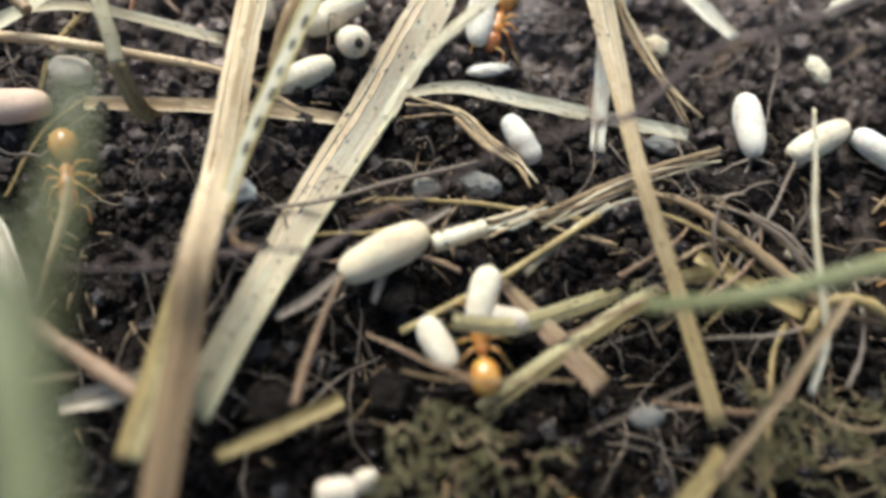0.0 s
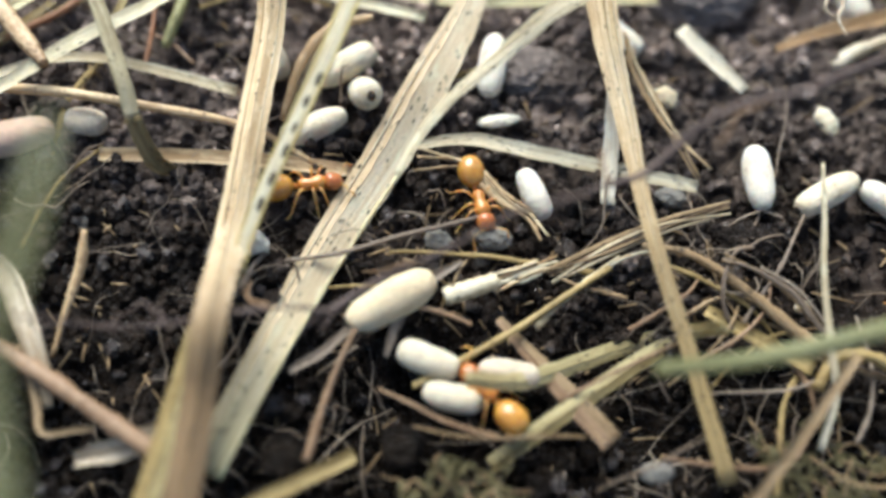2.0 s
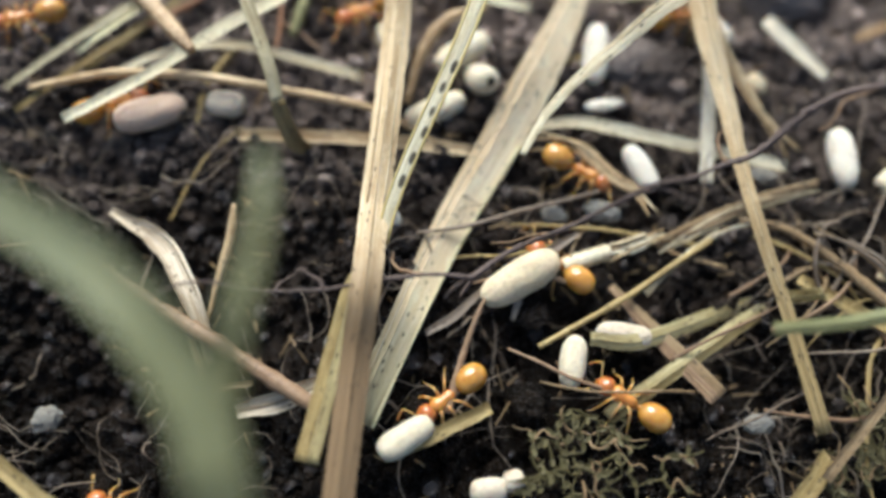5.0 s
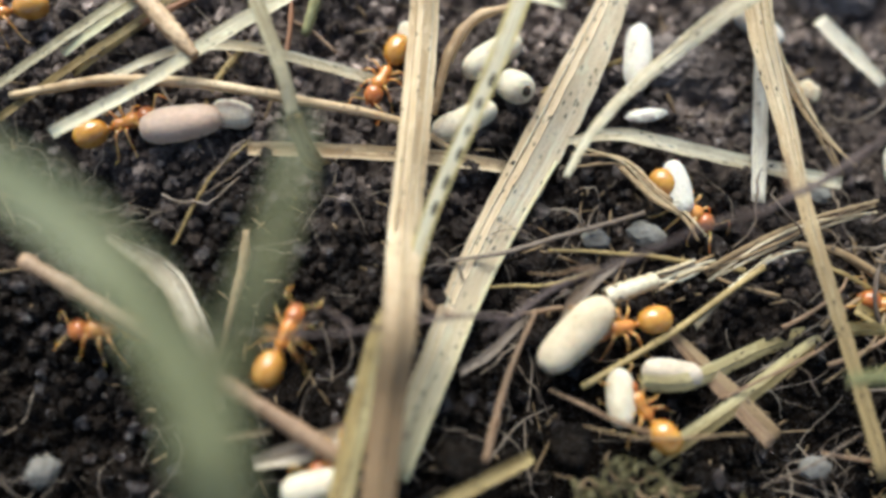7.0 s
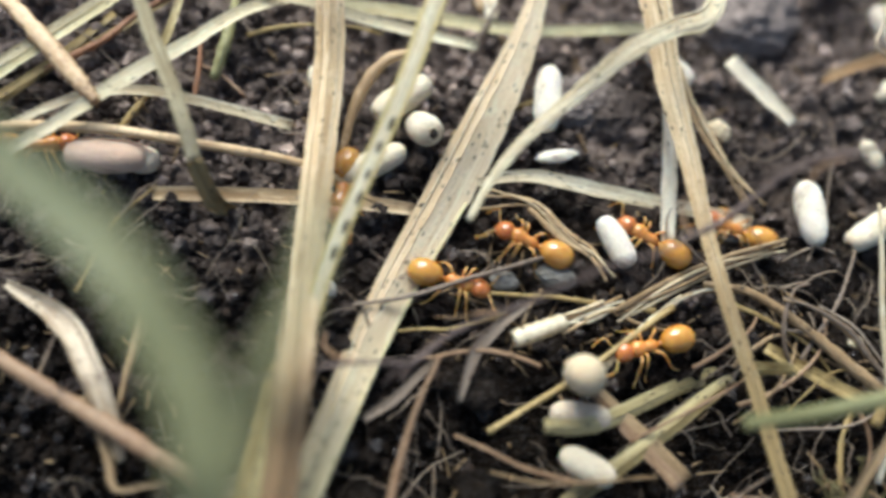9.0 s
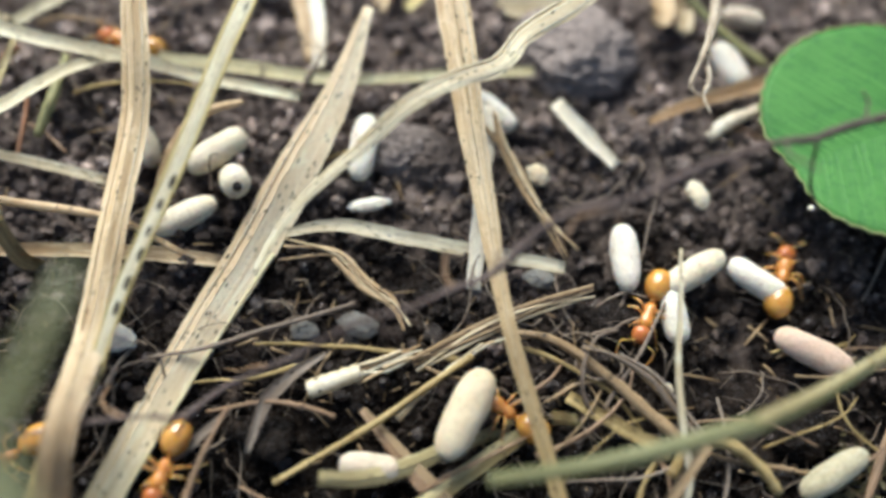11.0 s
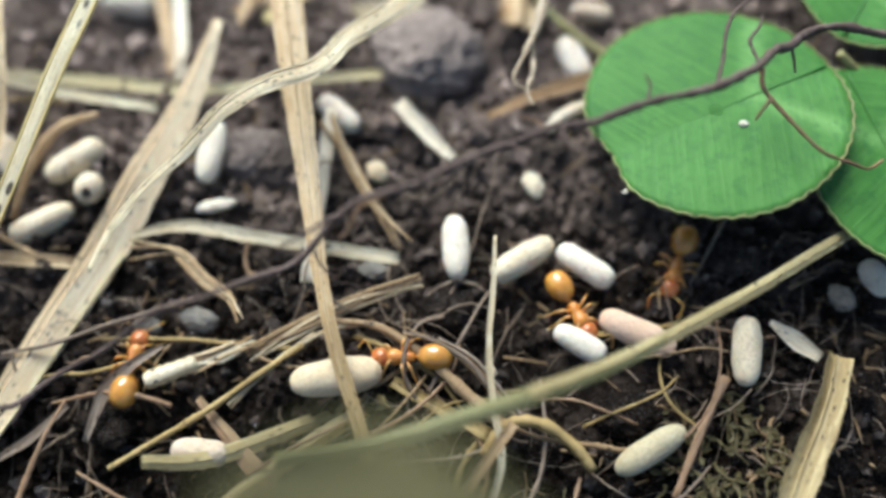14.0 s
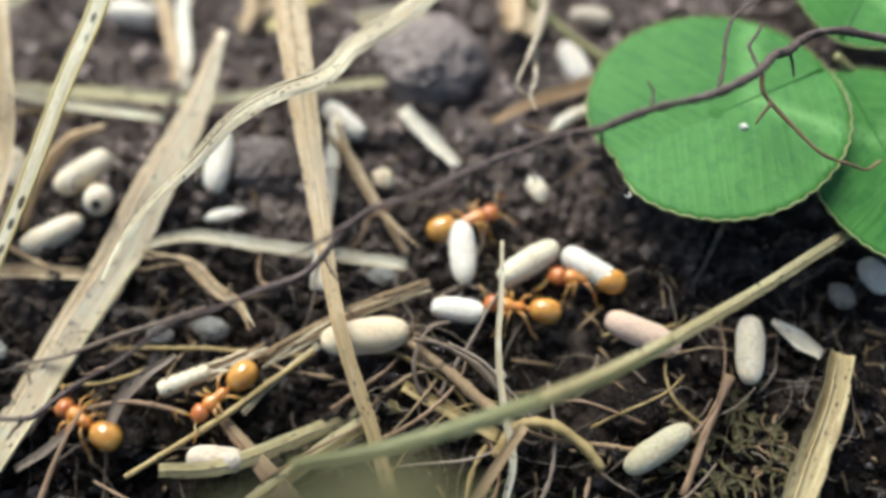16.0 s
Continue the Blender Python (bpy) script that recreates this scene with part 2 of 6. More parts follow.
PALESPECK = straw_material("pale_speckled_straw", (0.82, 0.72, 0.50), (0.68, 0.55, 0.33), (0.46, 0.34, 0.17), 0.62, 0.08)
MOTTLED = straw_material("mottled_straw", (0.56, 0.46, 0.24), (0.38, 0.29, 0.13), (0.18, 0.12, 0.05), 0.9)
# paler dulled tone, likewise painting shade into the front stalks
PALEDIMMED = straw_material("pale_dimmed_straw", (0.62, 0.52, 0.27), (0.45, 0.36, 0.16), (0.26, 0.18, 0.07), 0.6, 0.10)
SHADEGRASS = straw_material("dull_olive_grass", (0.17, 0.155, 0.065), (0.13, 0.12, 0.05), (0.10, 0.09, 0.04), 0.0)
PITH = straw_material("speckled_pith", (0.82, 0.75, 0.54), (0.68, 0.59, 0.38), (0.46, 0.37, 0.20), 0.98, 0.0, 0.5, 0.5, (17.0, 7.5), dot=0.20)
YELLOW = straw_material("yellow_straw", (0.72, 0.60, 0.28), (0.56, 0.44, 0.16), (0.42, 0.31, 0.11), 0.0)
CREAM = pupa_material("cream_cocoon", (0.80, 0.71, 0.51), (0.68, 0.56, 0.36), 0.45)
IVORY = pupa_material("ivory_cocoon", (0.84, 0.78, 0.64), (0.74, 0.65, 0.48), 0.45)
TANPUPA = pupa_material("tan_cocoon", (0.76, 0.64, 0.42), (0.66, 0.50, 0.29), 0.3)
DIRTYPUPA = pupa_material("soiled_cocoon", (0.58, 0.52, 0.34), (0.44, 0.38, 0.22), 0.7)
PINKPUPA = pupa_material("pinkish_cocoon", (0.72, 0.53, 0.38), (0.64, 0.44, 0.29), 0.2)
GREYPUPA = pupa_material("grey_white_cocoon", (0.76, 0.65, 0.48), (0.58, 0.46, 0.31), 0.8)
DARKSPOT = pupa_material("dark_end_spot", (0.03, 0.025, 0.02), (0.06, 0.05, 0.04))
HEADMAT = ant_material("ant_red_brown", (0.34, 0.10, 0.022), (0.48, 0.18, 0.04), 0.28)
THORAX = ant_material("ant_orange", (0.44, 0.17, 0.03), (0.56, 0.26, 0.05), 0.3)
GASTER = ant_material("ant_amber", (0.52, 0.27, 0.05), (0.33, 0.14, 0.022), 0.20)
LEGMAT = ant_material("ant_leg", (0.50, 0.25, 0.07), (0.60, 0.33, 0.11), 0.35)
EYE = ant_material("ant_eye", (0.012, 0.008, 0.006), (0.02, 0.012, 0.01), 0.2)


# ---- mesh helpers (centimetres in, metres out) ----
def link_mesh(name, verts, faces, material, uvs=None, smooth=True):
    me = bpy.data.meshes.new(name)
    me.from_pydata([tuple(c * S for c in v) for v in verts], [], faces)
    if uvs is not None:
        layer = me.uv_layers.new(name="UVMap")
        layer.data.foreach_set("uv", [c for f in faces for i in f for c in uvs[i]])
    me.polygons.foreach_set("use_smooth", [smooth] * len(faces))
    me.materials.append(material)
    me.update()
    return new(name, me)


def part_of(ob, parent, label=""):
    ob.parent = parent
    return tagged(ob, label)


def curve_through(points, per=8):
    """Catmull-Rom through rows of any width."""
    p = np.array(points, float)
    q = np.vstack([2 * p[0] - p[1], p, 2 * p[-1] - p[-2]])
    out = []
    for i in range(1, len(q) - 2):
        a, b, c, d = q[i - 1], q[i], q[i + 1], q[i + 2]
        for u in np.linspace(0, 1, per, endpoint=False):
            out.append(0.5 * (2 * b + (c - a) * u + (2 * a - 5 * b + 4 * c - d) * u * u + (3 * b - a - 3 * c + d) * u ** 3))
    return np.array(out + [p[-1]])


def frames_along(c, up=(0.0, -0.45, 0.9)):
    t = np.gradient(c, axis=0)
    t /= np.linalg.norm(t, axis=1)[:, None] + 1e-9
    side = np.cross(t, up)
    side /= np.linalg.norm(side, axis=1)[:, None] + 1e-9
    return t, side, np.cross(side, t)


def blade_mesh(name, points, material, fold=0.25, ribs=5, thick=0.10, twist=0.0, wob=0.018, per=8, seed=0, lean=0.0):
    """A flat stalk or leaf: folded and ribbed across, with real thickness. points: x, y, z, width."""
    q = curve_through(points, per)
    c, w = q[:, :3], q[:, 3]
    rng = np.random.default_rng(seed + len(points) * 7)
    t, side, nor = frames_along(c)
    m = len(c)
    run = np.r_[0, np.cumsum(np.linalg.norm(np.diff(c, axis=0), axis=1))]
    k = 2 * ribs + 1
    u = np.linspace(-1, 1, k)
    phase = rng.uniform(0, 6.28, 4)
    verts, uvs = [], []
    for layer in (1, -1):
        for i in range(m):
            a = lean + twist * i / (m - 1)
            s2, n2 = side[i] * math.cos(a) + nor[i] * math.sin(a), nor[i] * math.cos(a) - side[i] * math.sin(a)
            half = max(w[i], 0.004) / 2 * (1 + wob * math.sin(run[i] * 9 + phase[0]) + wob * 0.7 * math.sin(run[i] * 23 + phase[1]))
            for j, x in enumerate(u):
                rib = (0.018 if j % 2 else -0.012) * half * 2 * (layer > 0)
                z = half * (fold * (x * x - 0.4) * (1 + 0.3 * math.sin(run[i] * 5 + phase[2])) + thick * (layer * (1 - x * x) ** 0.5)) + rib
                ragged = 1 + (0.05 * math.sin(run[i] * 31 + phase[3] + x * 2) if abs(x) == 1 else 0)
                verts.append(c[i] + s2 * half * x * ragged + n2 * z)
                uvs.append((x * half + 3.1 * seed, run[i] + seed * 1.7))
    faces = []
    for layer in (0, 1):
        o = layer * m * k
        for i in range(m - 1):
            for j in range(k - 1):
                f = (o + i * k + j, o + i * k + j + 1, o + (i + 1) * k + j + 1, o + (i + 1) * k + j)
                faces.append(f if layer else f[::-1])
    o = m * k
    for i in range(m - 1):
        faces.append((i * k, (i + 1) * k, o + (i + 1) * k, o + i * k)[::-1])
        faces.append((i * k + k - 1, (i + 1) * k + k - 1, o + (i + 1) * k + k - 1, o + i * k + k - 1))
    for j in range(k - 1):
        faces.append((j, j + 1, o + j + 1, o + j))
        e = (m - 1) * k
        faces.append((e + j, e + j + 1, o + e + j + 1, o + e + j)[::-1])
    return link_mesh(name, verts, faces, material, uvs)


def tube_mesh(name, points, material, sides=8, rough=0.08, per=6, seed=0, hollow=False, flat=1.0):
    """A round stalk, twig or root with an uneven skin. points: x, y, z, width."""
    q = curve_through(points, per)
    c, w = q[:, :3], q[:, 3]
    t, side, nor = frames_along(c)
    rng = np.random.default_rng(seed + 11)
    m = len(c)
    run = np.r_[0, np.cumsum(np.linalg.norm(np.diff(c, axis=0), axis=1))]
    verts, uvs, faces = [], [], []
    for i in range(m):
        knob = 1 + rough * rng.normal()
        for j in range(sides):
            a = 2 * math.pi * j / sides
            r = max(w[i], 0.003) / 2 * knob * (1 + rough * 0.6 * rng.normal())
            verts.append(c[i] + (side[i] * math.cos(a) + nor[i] * math.sin(a) * flat) * r)
            uvs.append((math.sin(a) * r + a * 0.01 + seed, run[i] + seed))
    for i in range(m - 1):
        for j in range(sides):
            k = (j + 1) % sides
            faces.append((i * sides + j, i * sides + k, (i + 1) * sides + k, (i + 1) * sides + j))
    for end, flip in ((0, True), (m - 1, False)):
        ring = [end * sides + j for j in range(sides)]
        if hollow and end == 0:
            b = len(verts)
            for depth, f in ((0.0, 0.72), (0.06, 0.66)):
                for j in range(sides):
                    verts.append(c[0] + (np.array(verts[j]) - c[0]) * f + t[0] * depth)
                    uvs.append(uvs[j])
            for j in range(sides):
                k = (j + 1) % sides
                faces.append((j, b + j, b + k, k))
                faces.append((b + j, b + sides + j, b + sides + k, b + k))
            faces.append(tuple(b + sides + j for j in range(sides))[::-1])
        else:
            faces.append(tuple(ring[::-1] if flip else ring))
    return link_mesh(name, verts, faces, material, uvs)


def lathe(name, prof, material, sides=20, squash=1.0, lump=0.0, seed=0):
    """A body turned about the x axis. prof: rows of x, radius."""
    rng = np.random.default_rng(seed)
    ph = rng.uniform(0, 6.28, 6)
    verts, uvs, faces = [], [], []
    for i, (x, r) in enumerate(prof):
        for j in range(sides):
            a = 2 * math.pi * j / sides
            k = 1 + lump * (math.sin(a * 2 + ph[0] + x * 20) + 0.6 * math.sin(a * 3 + ph[1] - x * 33) + 0.5 * math.sin(x * 60 + ph[2]))
            verts.append((x, r * k * math.cos(a), r * k * squash * math.sin(a)))
            uvs.append((a * r, x))
    m = len(prof)
    for i in range(m - 1):
        for j in range(sides):
            k = (j + 1) % sides
            faces.append((i * sides + j, (i + 1) * sides + j, (i + 1) * sides + k, i * sides + k))
    faces.append(tuple(range(sides)))
    faces.append(tuple((m - 1) * sides + j for j in range(sides))[::-1])
    return link_mesh(name, verts, faces, material, uvs)


def capsule(length, width, n=14, p=2.5, lean=0.0):
    rows = []
    for i in range(n + 1):
        a = math.pi * i / n
        x = -math.cos(a)
        r = max(1 - abs(x) ** p, 0.0) ** (1 / p)
        rows.append((x * length / 2, max(r * (1 + lean * x), 0.02) * width / 2))
    return rows


def at(p, yaw=0.0, pitch=0.0, roll=0.0):
    """A pose from centimetres; pitch lifts the +x end."""
    return Matrix.Translation(Vector(p) * S) @ Euler((radians(roll), radians(-pitch), radians(yaw))).to_matrix().to_4x4()


# ---- ground: one sheet from under the lens to the horizon ----
def ease(a, b, v):
    u = min(1.0, max(0.0, (v - a) / (b - a)))
    return u * u * (3 - 2 * u)


def ground_z(x, y):
    return -0.02 + 0.13 * (max(-1.6, min(1.2, y)) - 0.6) - 0.16 * (1 - ease(-2.2, -0.6, x)) * (1 - ease(-0.2, 0.9, y))


def soil_z(x, y):
    p = Vector((x, y, 0.3))
    hollow = 0.15 * (1 - ease(-1.3, -0.1, y))
    return (ground_z(x, y) - 0.05 - hollow + 0.10 * noise.noise(p * 1.7) + 0.07 * noise.noise(p * 4.3) + 0.050 * noise.noise(p * 11.0)
            + 0.040 * noise.noise(p * 23.0))


def build_ground():
    def steps(a, b, d):
        inner = list(np.arange(a, b + d / 2, d))
        far = [0.3, 0.8, 2, 5, 12, 30, 90, 300, 1200, 6000]
        return [a - f for f in far[::-1]] + inner + [b + f for f in far]
    xs, ys = steps(-3.6, 5.6, 0.028), steps(-2.4, 3.4, 0.028)
    nx = len(xs)
    verts = [(x, y, soil_z(x, y) if -10 < x < 12 and -10 < y < 10 else -0.1) for y in ys for x in xs]
    faces = [(j * nx + i, j * nx + i + 1, (j + 1) * nx + i + 1, (j + 1) * nx + i) for j in range(len(ys) - 1) for i in range(nx - 1)]
    tagged(link_mesh("ground", verts, faces, SOIL), "dark moist crumbly garden soil, shade painted in front", "soil", kind="structure")



def build_crumbs():
    """Loose crumbs lying all over the soil, joined into one."""
    rng = np.random.default_rng(5)
    bm = bmesh.new()
    bmesh.ops.create_icosphere(bm, subdivisions=2, radius=1.0)
    base = np.array([v.co[:] for v in bm.verts])
    tri = np.array([[v.index for v in f.verts] for f in bm.faces])
    bm.free()
    bm = bmesh.new()
    bmesh.ops.create_icosphere(bm, subdivisions=1, radius=1.0)
    small = np.array([v.co[:] for v in bm.verts])
    small_tri = np.array([[v.index for v in f.verts] for f in bm.faces])
    bm.free()
    allv, allf, o = [], [], 0
    for k in range(62000):
        x, y = rng.uniform(-3.2, 5.0), rng.uniform(-1.9, 2.9)
        clump = noise.noise(Vector((x * 1.3, y * 1.3, 4.0)))
        if rng.random() > 0.62 + 0.8 * clump:
            continue
        r = 0.008 + 0.034 * rng.random() ** 3 + (0.020 * rng.random() if rng.random() < 0.12 else 0)
        b, f = (base, tri) if r > 0.026 else (small, small_tri)
        ph = rng.uniform(0, 6.28, 3)
        bump_r = 1 + 0.20 * np.sin(b[:, 0] * 4 + ph[0]) * np.sin(b[:, 1] * 4 + ph[1]) + 0.15 * np.sin(b[:, 2] * 7 + ph[2] + b[:, 0] * 5) + 0.10 * rng.normal(size=len(b))
        v = b * bump_r[:, None] * r * rng.uniform(0.7, 1.25, 3)
        v += (x, y, soil_z(x, y) + r * (0.45 + 0.9 * rng.random() ** 2))
        allv.append(v)
        allf.append(f + o)
        o += len(v)
    v, f = np.vstack(allv), np.vstack(allf)
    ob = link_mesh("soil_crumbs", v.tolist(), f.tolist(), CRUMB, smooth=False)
    tagged(ob, "loose dark soil crumbs of many sizes", "soil", kind="stuff")


def build_hairs():
    """Fine dead rootlets and fibres tangled over the soil, joined into one."""
    rng = np.random.default_rng(9)
    verts, faces, uvs = [], [], []
    for k in range(1500):
        x, y = rng.uniform(-3.0, 4.8), rng.uniform(-1.8, 2.6)
        if rng.random() > 0.35 + 0.9 * noise.noise(Vector((x * 0.9, y * 0.9, 9.0))) + 0.35 * (y < 0.3 and x > -0.6):
            continue
        a, length, bend = rng.uniform(0, 6.28), rng.uniform(0.12, 0.7), rng.normal(0, 1.5)
        h0, r = rng.uniform(0.0, 0.05), 0.002 + 0.006 * rng.random() ** 2
        lift = rng.uniform(0, 0.12)
        pts, n = [], 9
        px, py = x, y
        for i in range(n):
            u = i / (n - 1)
            pts.append((px, py, soil_z(px, py) + 0.015 + h0 + lift * math.sin(math.pi * u)))
            px += math.cos(a) * length / n
            py += math.sin(a) * length / n
            a += bend / n + rng.normal(0, 0.22)
        c = np.array(pts)
        t, s, nn = frames_along(c)
        o = len(verts)
        for i in range(n):
            for j in range(4):
                g = math.pi / 2 * j
                verts.append(c[i] + (s[i] * math.cos(g) + nn[i] * math.sin(g)) * r * (1 - 0.5 * i / n))
                uvs.append((r * j + k, length * i / n + k))
        for i in range(n - 1):
            for j in range(4):
                q = (j + 1) % 4
                faces.append((o + i * 4 + j, o + i * 4 + q, o + (i + 1) * 4 + q, o + (i + 1) * 4 + j))
    ob = link_mesh("fine_rootlets", verts, faces, GREYBROWN, uvs)
    tagged(ob, "tangle of fine brown dead rootlets on the soil", "roots", kind="stuff")


def build_chips():
    """Small splinters of straw and husk strewn through the soil, joined into one."""
    rng = np.random.default_rng(31)
    verts, faces, uvs = [], [], []
    for k in range(2100):
        x, y = rng.uniform(-3.0, 4.8), rng.uniform(-1.8, 2.6)
        if rng.random() > 0.25 + 0.8 * noise.noise(Vector((x * 1.1, y * 1.1, 17.0))) + 0.5 * (y < 0.35 and x > 0.0):
            continue
        a, length, w = rng.uniform(0, 6.28), 0.03 + 0.25 * rng.random() ** 2, rng.uniform(0.006, 0.022)
        d, s = np.array((math.cos(a), math.sin(a), rng.normal(0, 0.25))), np.array((-math.sin(a), math.cos(a), rng.normal(0, 0.4)))
        c = np.array((x, y, soil_z(x, y) + rng.uniform(0.005, 0.05)))
        o = len(verts)
        for u in (-0.5, 0.0, 0.5):
            for v, h in ((-0.5, 0), (0, 0.35), (0.5, 0), (0, -0.2)):
                taper = 1 - 0.5 * abs(u)
                verts.append(c + d * u * length + s * v * w * taper + np.array((0, 0, h * w + 0.02 * (0.25 - u * u))))
                uvs.append((v * w + k * 0.37, u * length + k))
        for i in (0, 1):
            for j in range(4):
                q = (j + 1) % 4
                faces.append((o + i * 4 + j, o + i * 4 + q, o + i * 4 + 4 + q, o + i * 4 + 4 + j))
        faces += [(o, o + 3, o + 2, o + 1), (o + 8, o + 9, o + 10, o + 11)]
    ob = link_mesh("straw_splinters", verts, faces, LITTER, uvs)
    tagged(ob, "tiny tan straw splinters strewn over the soil", "litter", kind="stuff")


def clod(name, p, r, material, label, flat=0.7, seed=0):
    bm = bmesh.new()
    bmesh.ops.create_icosphere(bm, subdivisions=5, radius=1.0)
    for v in bm.verts:
        d = v.co.copy()
        k = 1 + 0.22 * noise.noise(d * 1.6 + Vector((seed, 0, 0))) + 0.12 * noise.noise(d * 4.5 + Vector((0, seed, 0))) + 0.13 * noise.noise(d * 9.0) + 0.09 * noise.noise(d * 19.0)
        v.co = Vector((d.x * k * r[0], d.y * k * r[1], d.z * k * r[2] * flat))
    verts = [v.co[:] for v in bm.verts]
    faces = [[v.index for v in f.verts] for f in bm.faces]
    bm.free()
    ob = link_mesh(name, verts, faces, material)
    ob.matrix_basis = at(p)
    return tagged(ob, label, "soil")


# ---- cocoons ----
def cocoon(p, yaw, tilt, length, width, material, label, spot=0, seed=0, group="cocoons on the soil"):
    ob = lathe("cocoon", capsule(length, width * 0.94, 20, 2.8 + 0.4 * math.sin(seed), 0.05 * math.sin(seed * 1.7)), material, 28, 0.96, 0.022, seed)
    ob.matrix_basis = at(p, yaw, tilt, seed * 40)
    if spot:
        dot = lathe("end_spot", [(0, width * 0.02), (0.006, width * 0.10), (0.010, width * 0.15), (0.012, width * 0.02)], DARKSPOT, 12, 1.0, 0.06, seed)
        dot.matrix_basis = at((spot * (length / 2 - 0.003), 0, 0), 0 if spot > 0 else 180)
        part_of(dot, ob, "small dark end spot")
    return tagged(ob, label, "cocoon", group)


# ---- ants ----
def limb(name, pts, widths, parent, label=""):
    ob = tube_mesh(name, [(*p, w) for p, w in zip(pts, widths)], LEGMAT, 6, 0.02, 4)
    return part_of(ob, parent, label)


def build_ant():
    """An amber ant, 0.36 long, its head towards +x; the origin is under its middle."""
    ant = new("ant")
    ell = lambda a, b, p=2.0, lean=0.0: capsule(a, b, 12, p, lean)
    head = lathe("head", ell(0.098, 0.098, 2.3, -0.10), HEADMAT, 18, 0.85, 0.01)
    head.matrix_basis = at((0.142, 0, 0.082), 0, -22)
    part_of(head, ant, "glossy red-brown head")
    for s in (1, -1):
        eye = lathe("eye", ell(0.018, 0.014), EYE, 8)
        eye.matrix_basis = at((0.010, s * 0.034, 0.016))
        part_of(eye, head, "tiny black eye")
        jaw = tube_mesh("mandible", [(0.036, s * 0.018, -0.006, 0.016), (0.052, s * 0.016, -0.010, 0.013), (0.062, s * 0.004, -0.012, 0.006)], HEADMAT, 6, 0.0, 3)
        part_of(jaw, head, "toothed jaw")
        feeler = tube_mesh("antenna", [(0.030, s * 0.016, 0.018, 0.007), (0.045, s * 0.055, 0.045, 0.007), (0.060, s * 0.085, 0.050, 0.008),
                                       (0.100, s * 0.088, 0.022, 0.011), (0.135, s * 0.078, -0.010, 0.012)], LEGMAT, 6, 0.03, 4)
        part_of(feeler, head, "elbowed orange antenna")
    thorax = lathe("thorax", [(-0.075, 0.004), (-0.068, 0.022), (-0.045, 0.033), (-0.018, 0.029), (0.0, 0.030), (0.03, 0.042), (0.055, 0.038), (0.075, 0.020), (0.082, 0.006)],
                   THORAX, 16, 1.05, 0.02, 2)
    thorax.matrix_basis = at((0.035, 0, 0.085))
    part_of(thorax, ant, "orange waisted thorax")
    waist = lathe("petiole", [(-0.022, 0.006), (-0.010, 0.013), (0.0, 0.018), (0.010, 0.012), (0.022, 0.006)], THORAX, 12, 1.5)
    waist.matrix_basis = at((-0.056, 0, 0.082))
    part_of(waist, ant, "upright scale of the waist")
    gaster = lathe("gaster", capsule(0.178, 0.142, 18, 2.1, -0.06), GASTER, 22, 0.95, 0.008, 4)
    gaster.matrix_basis = at((-0.142, 0, 0.092), 0, 4)
    part_of(gaster, ant, "glossy translucent amber gaster")
    for s in (1, -1):
        for x, dx, dy in ((0.062, 0.075, 0.115), (0.035, 0.0, 0.135), (0.010, -0.10, 0.125)):
            limb("leg", [(x, s * 0.018, 0.070), (x + dx * 0.30, s * dy * 0.45, 0.115), (x + dx * 0.55, s * dy * 0.72, 0.085), (x + dx * 0.85, s * dy, 0.012), (x + dx * 1.15, s * (dy + 0.025), 0.004)],
                 (0.013, 0.014, 0.010, 0.007, 0.004), ant, "thin jointed amber leg")
    return tagged(ant, "shiny amber worker ant running over the soil", "ant", "worker ants")


# ---- build the place ----
build_ground()
build_crumbs()
build_hairs()
build_chips()

LAID = "loose stalks on the soil"


def shifted(points, across, lift=0.0, wide=None, taper=1.0):
    """The same run moved across its width (-1 to 1 is edge to edge), with a new width as a share of the old."""
    p = np.array(points, float)
    t, side, nor = frames_along(p[:, :3])
    out = p.copy()
    out[:, :3] += side * (across * p[:, 3:] / 2) + nor * (lift * p[:, 3:])
    if wide is not None:
        out[:, 3] *= wide
    return out


def folded_blade(name, label, points, left, right, keel=0.10, fibres=(), seed=0, share=0.5, roof=0.38, blade=None):
    """A dry grass blade of two halves along a keel, with loose fibres on it; blade: a thing to which it is added."""
    blade = blade or tagged(new(name), label, "straw", LAID)
    tilt = keel
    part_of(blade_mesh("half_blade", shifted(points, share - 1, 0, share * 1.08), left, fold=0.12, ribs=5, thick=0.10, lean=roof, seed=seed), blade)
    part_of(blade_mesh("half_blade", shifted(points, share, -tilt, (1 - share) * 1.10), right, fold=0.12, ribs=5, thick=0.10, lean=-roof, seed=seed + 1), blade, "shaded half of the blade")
    part_of(tube_mesh("keel", shifted(points, 2 * share - 1, 0.0, 0.07), left, 6, 0.06, 6, seed, flat=0.6), blade)
    for i, (x, wd, mat, a, z) in enumerate(fibres):
        q = shifted(points, x, 0.012, wd * 0.8)
        k0, k1 = int(a * (len(q) - 1)), max(int(a * (len(q) - 1)) + 2, int(math.ceil(z * (len(q) - 1))) + 1)
        part_of(tube_mesh("fibre", q[k0:k1], mat, 6, 0.10, 6, seed + i, flat=0.5), blade, "loose lengthwise straw fibre")
    return blade


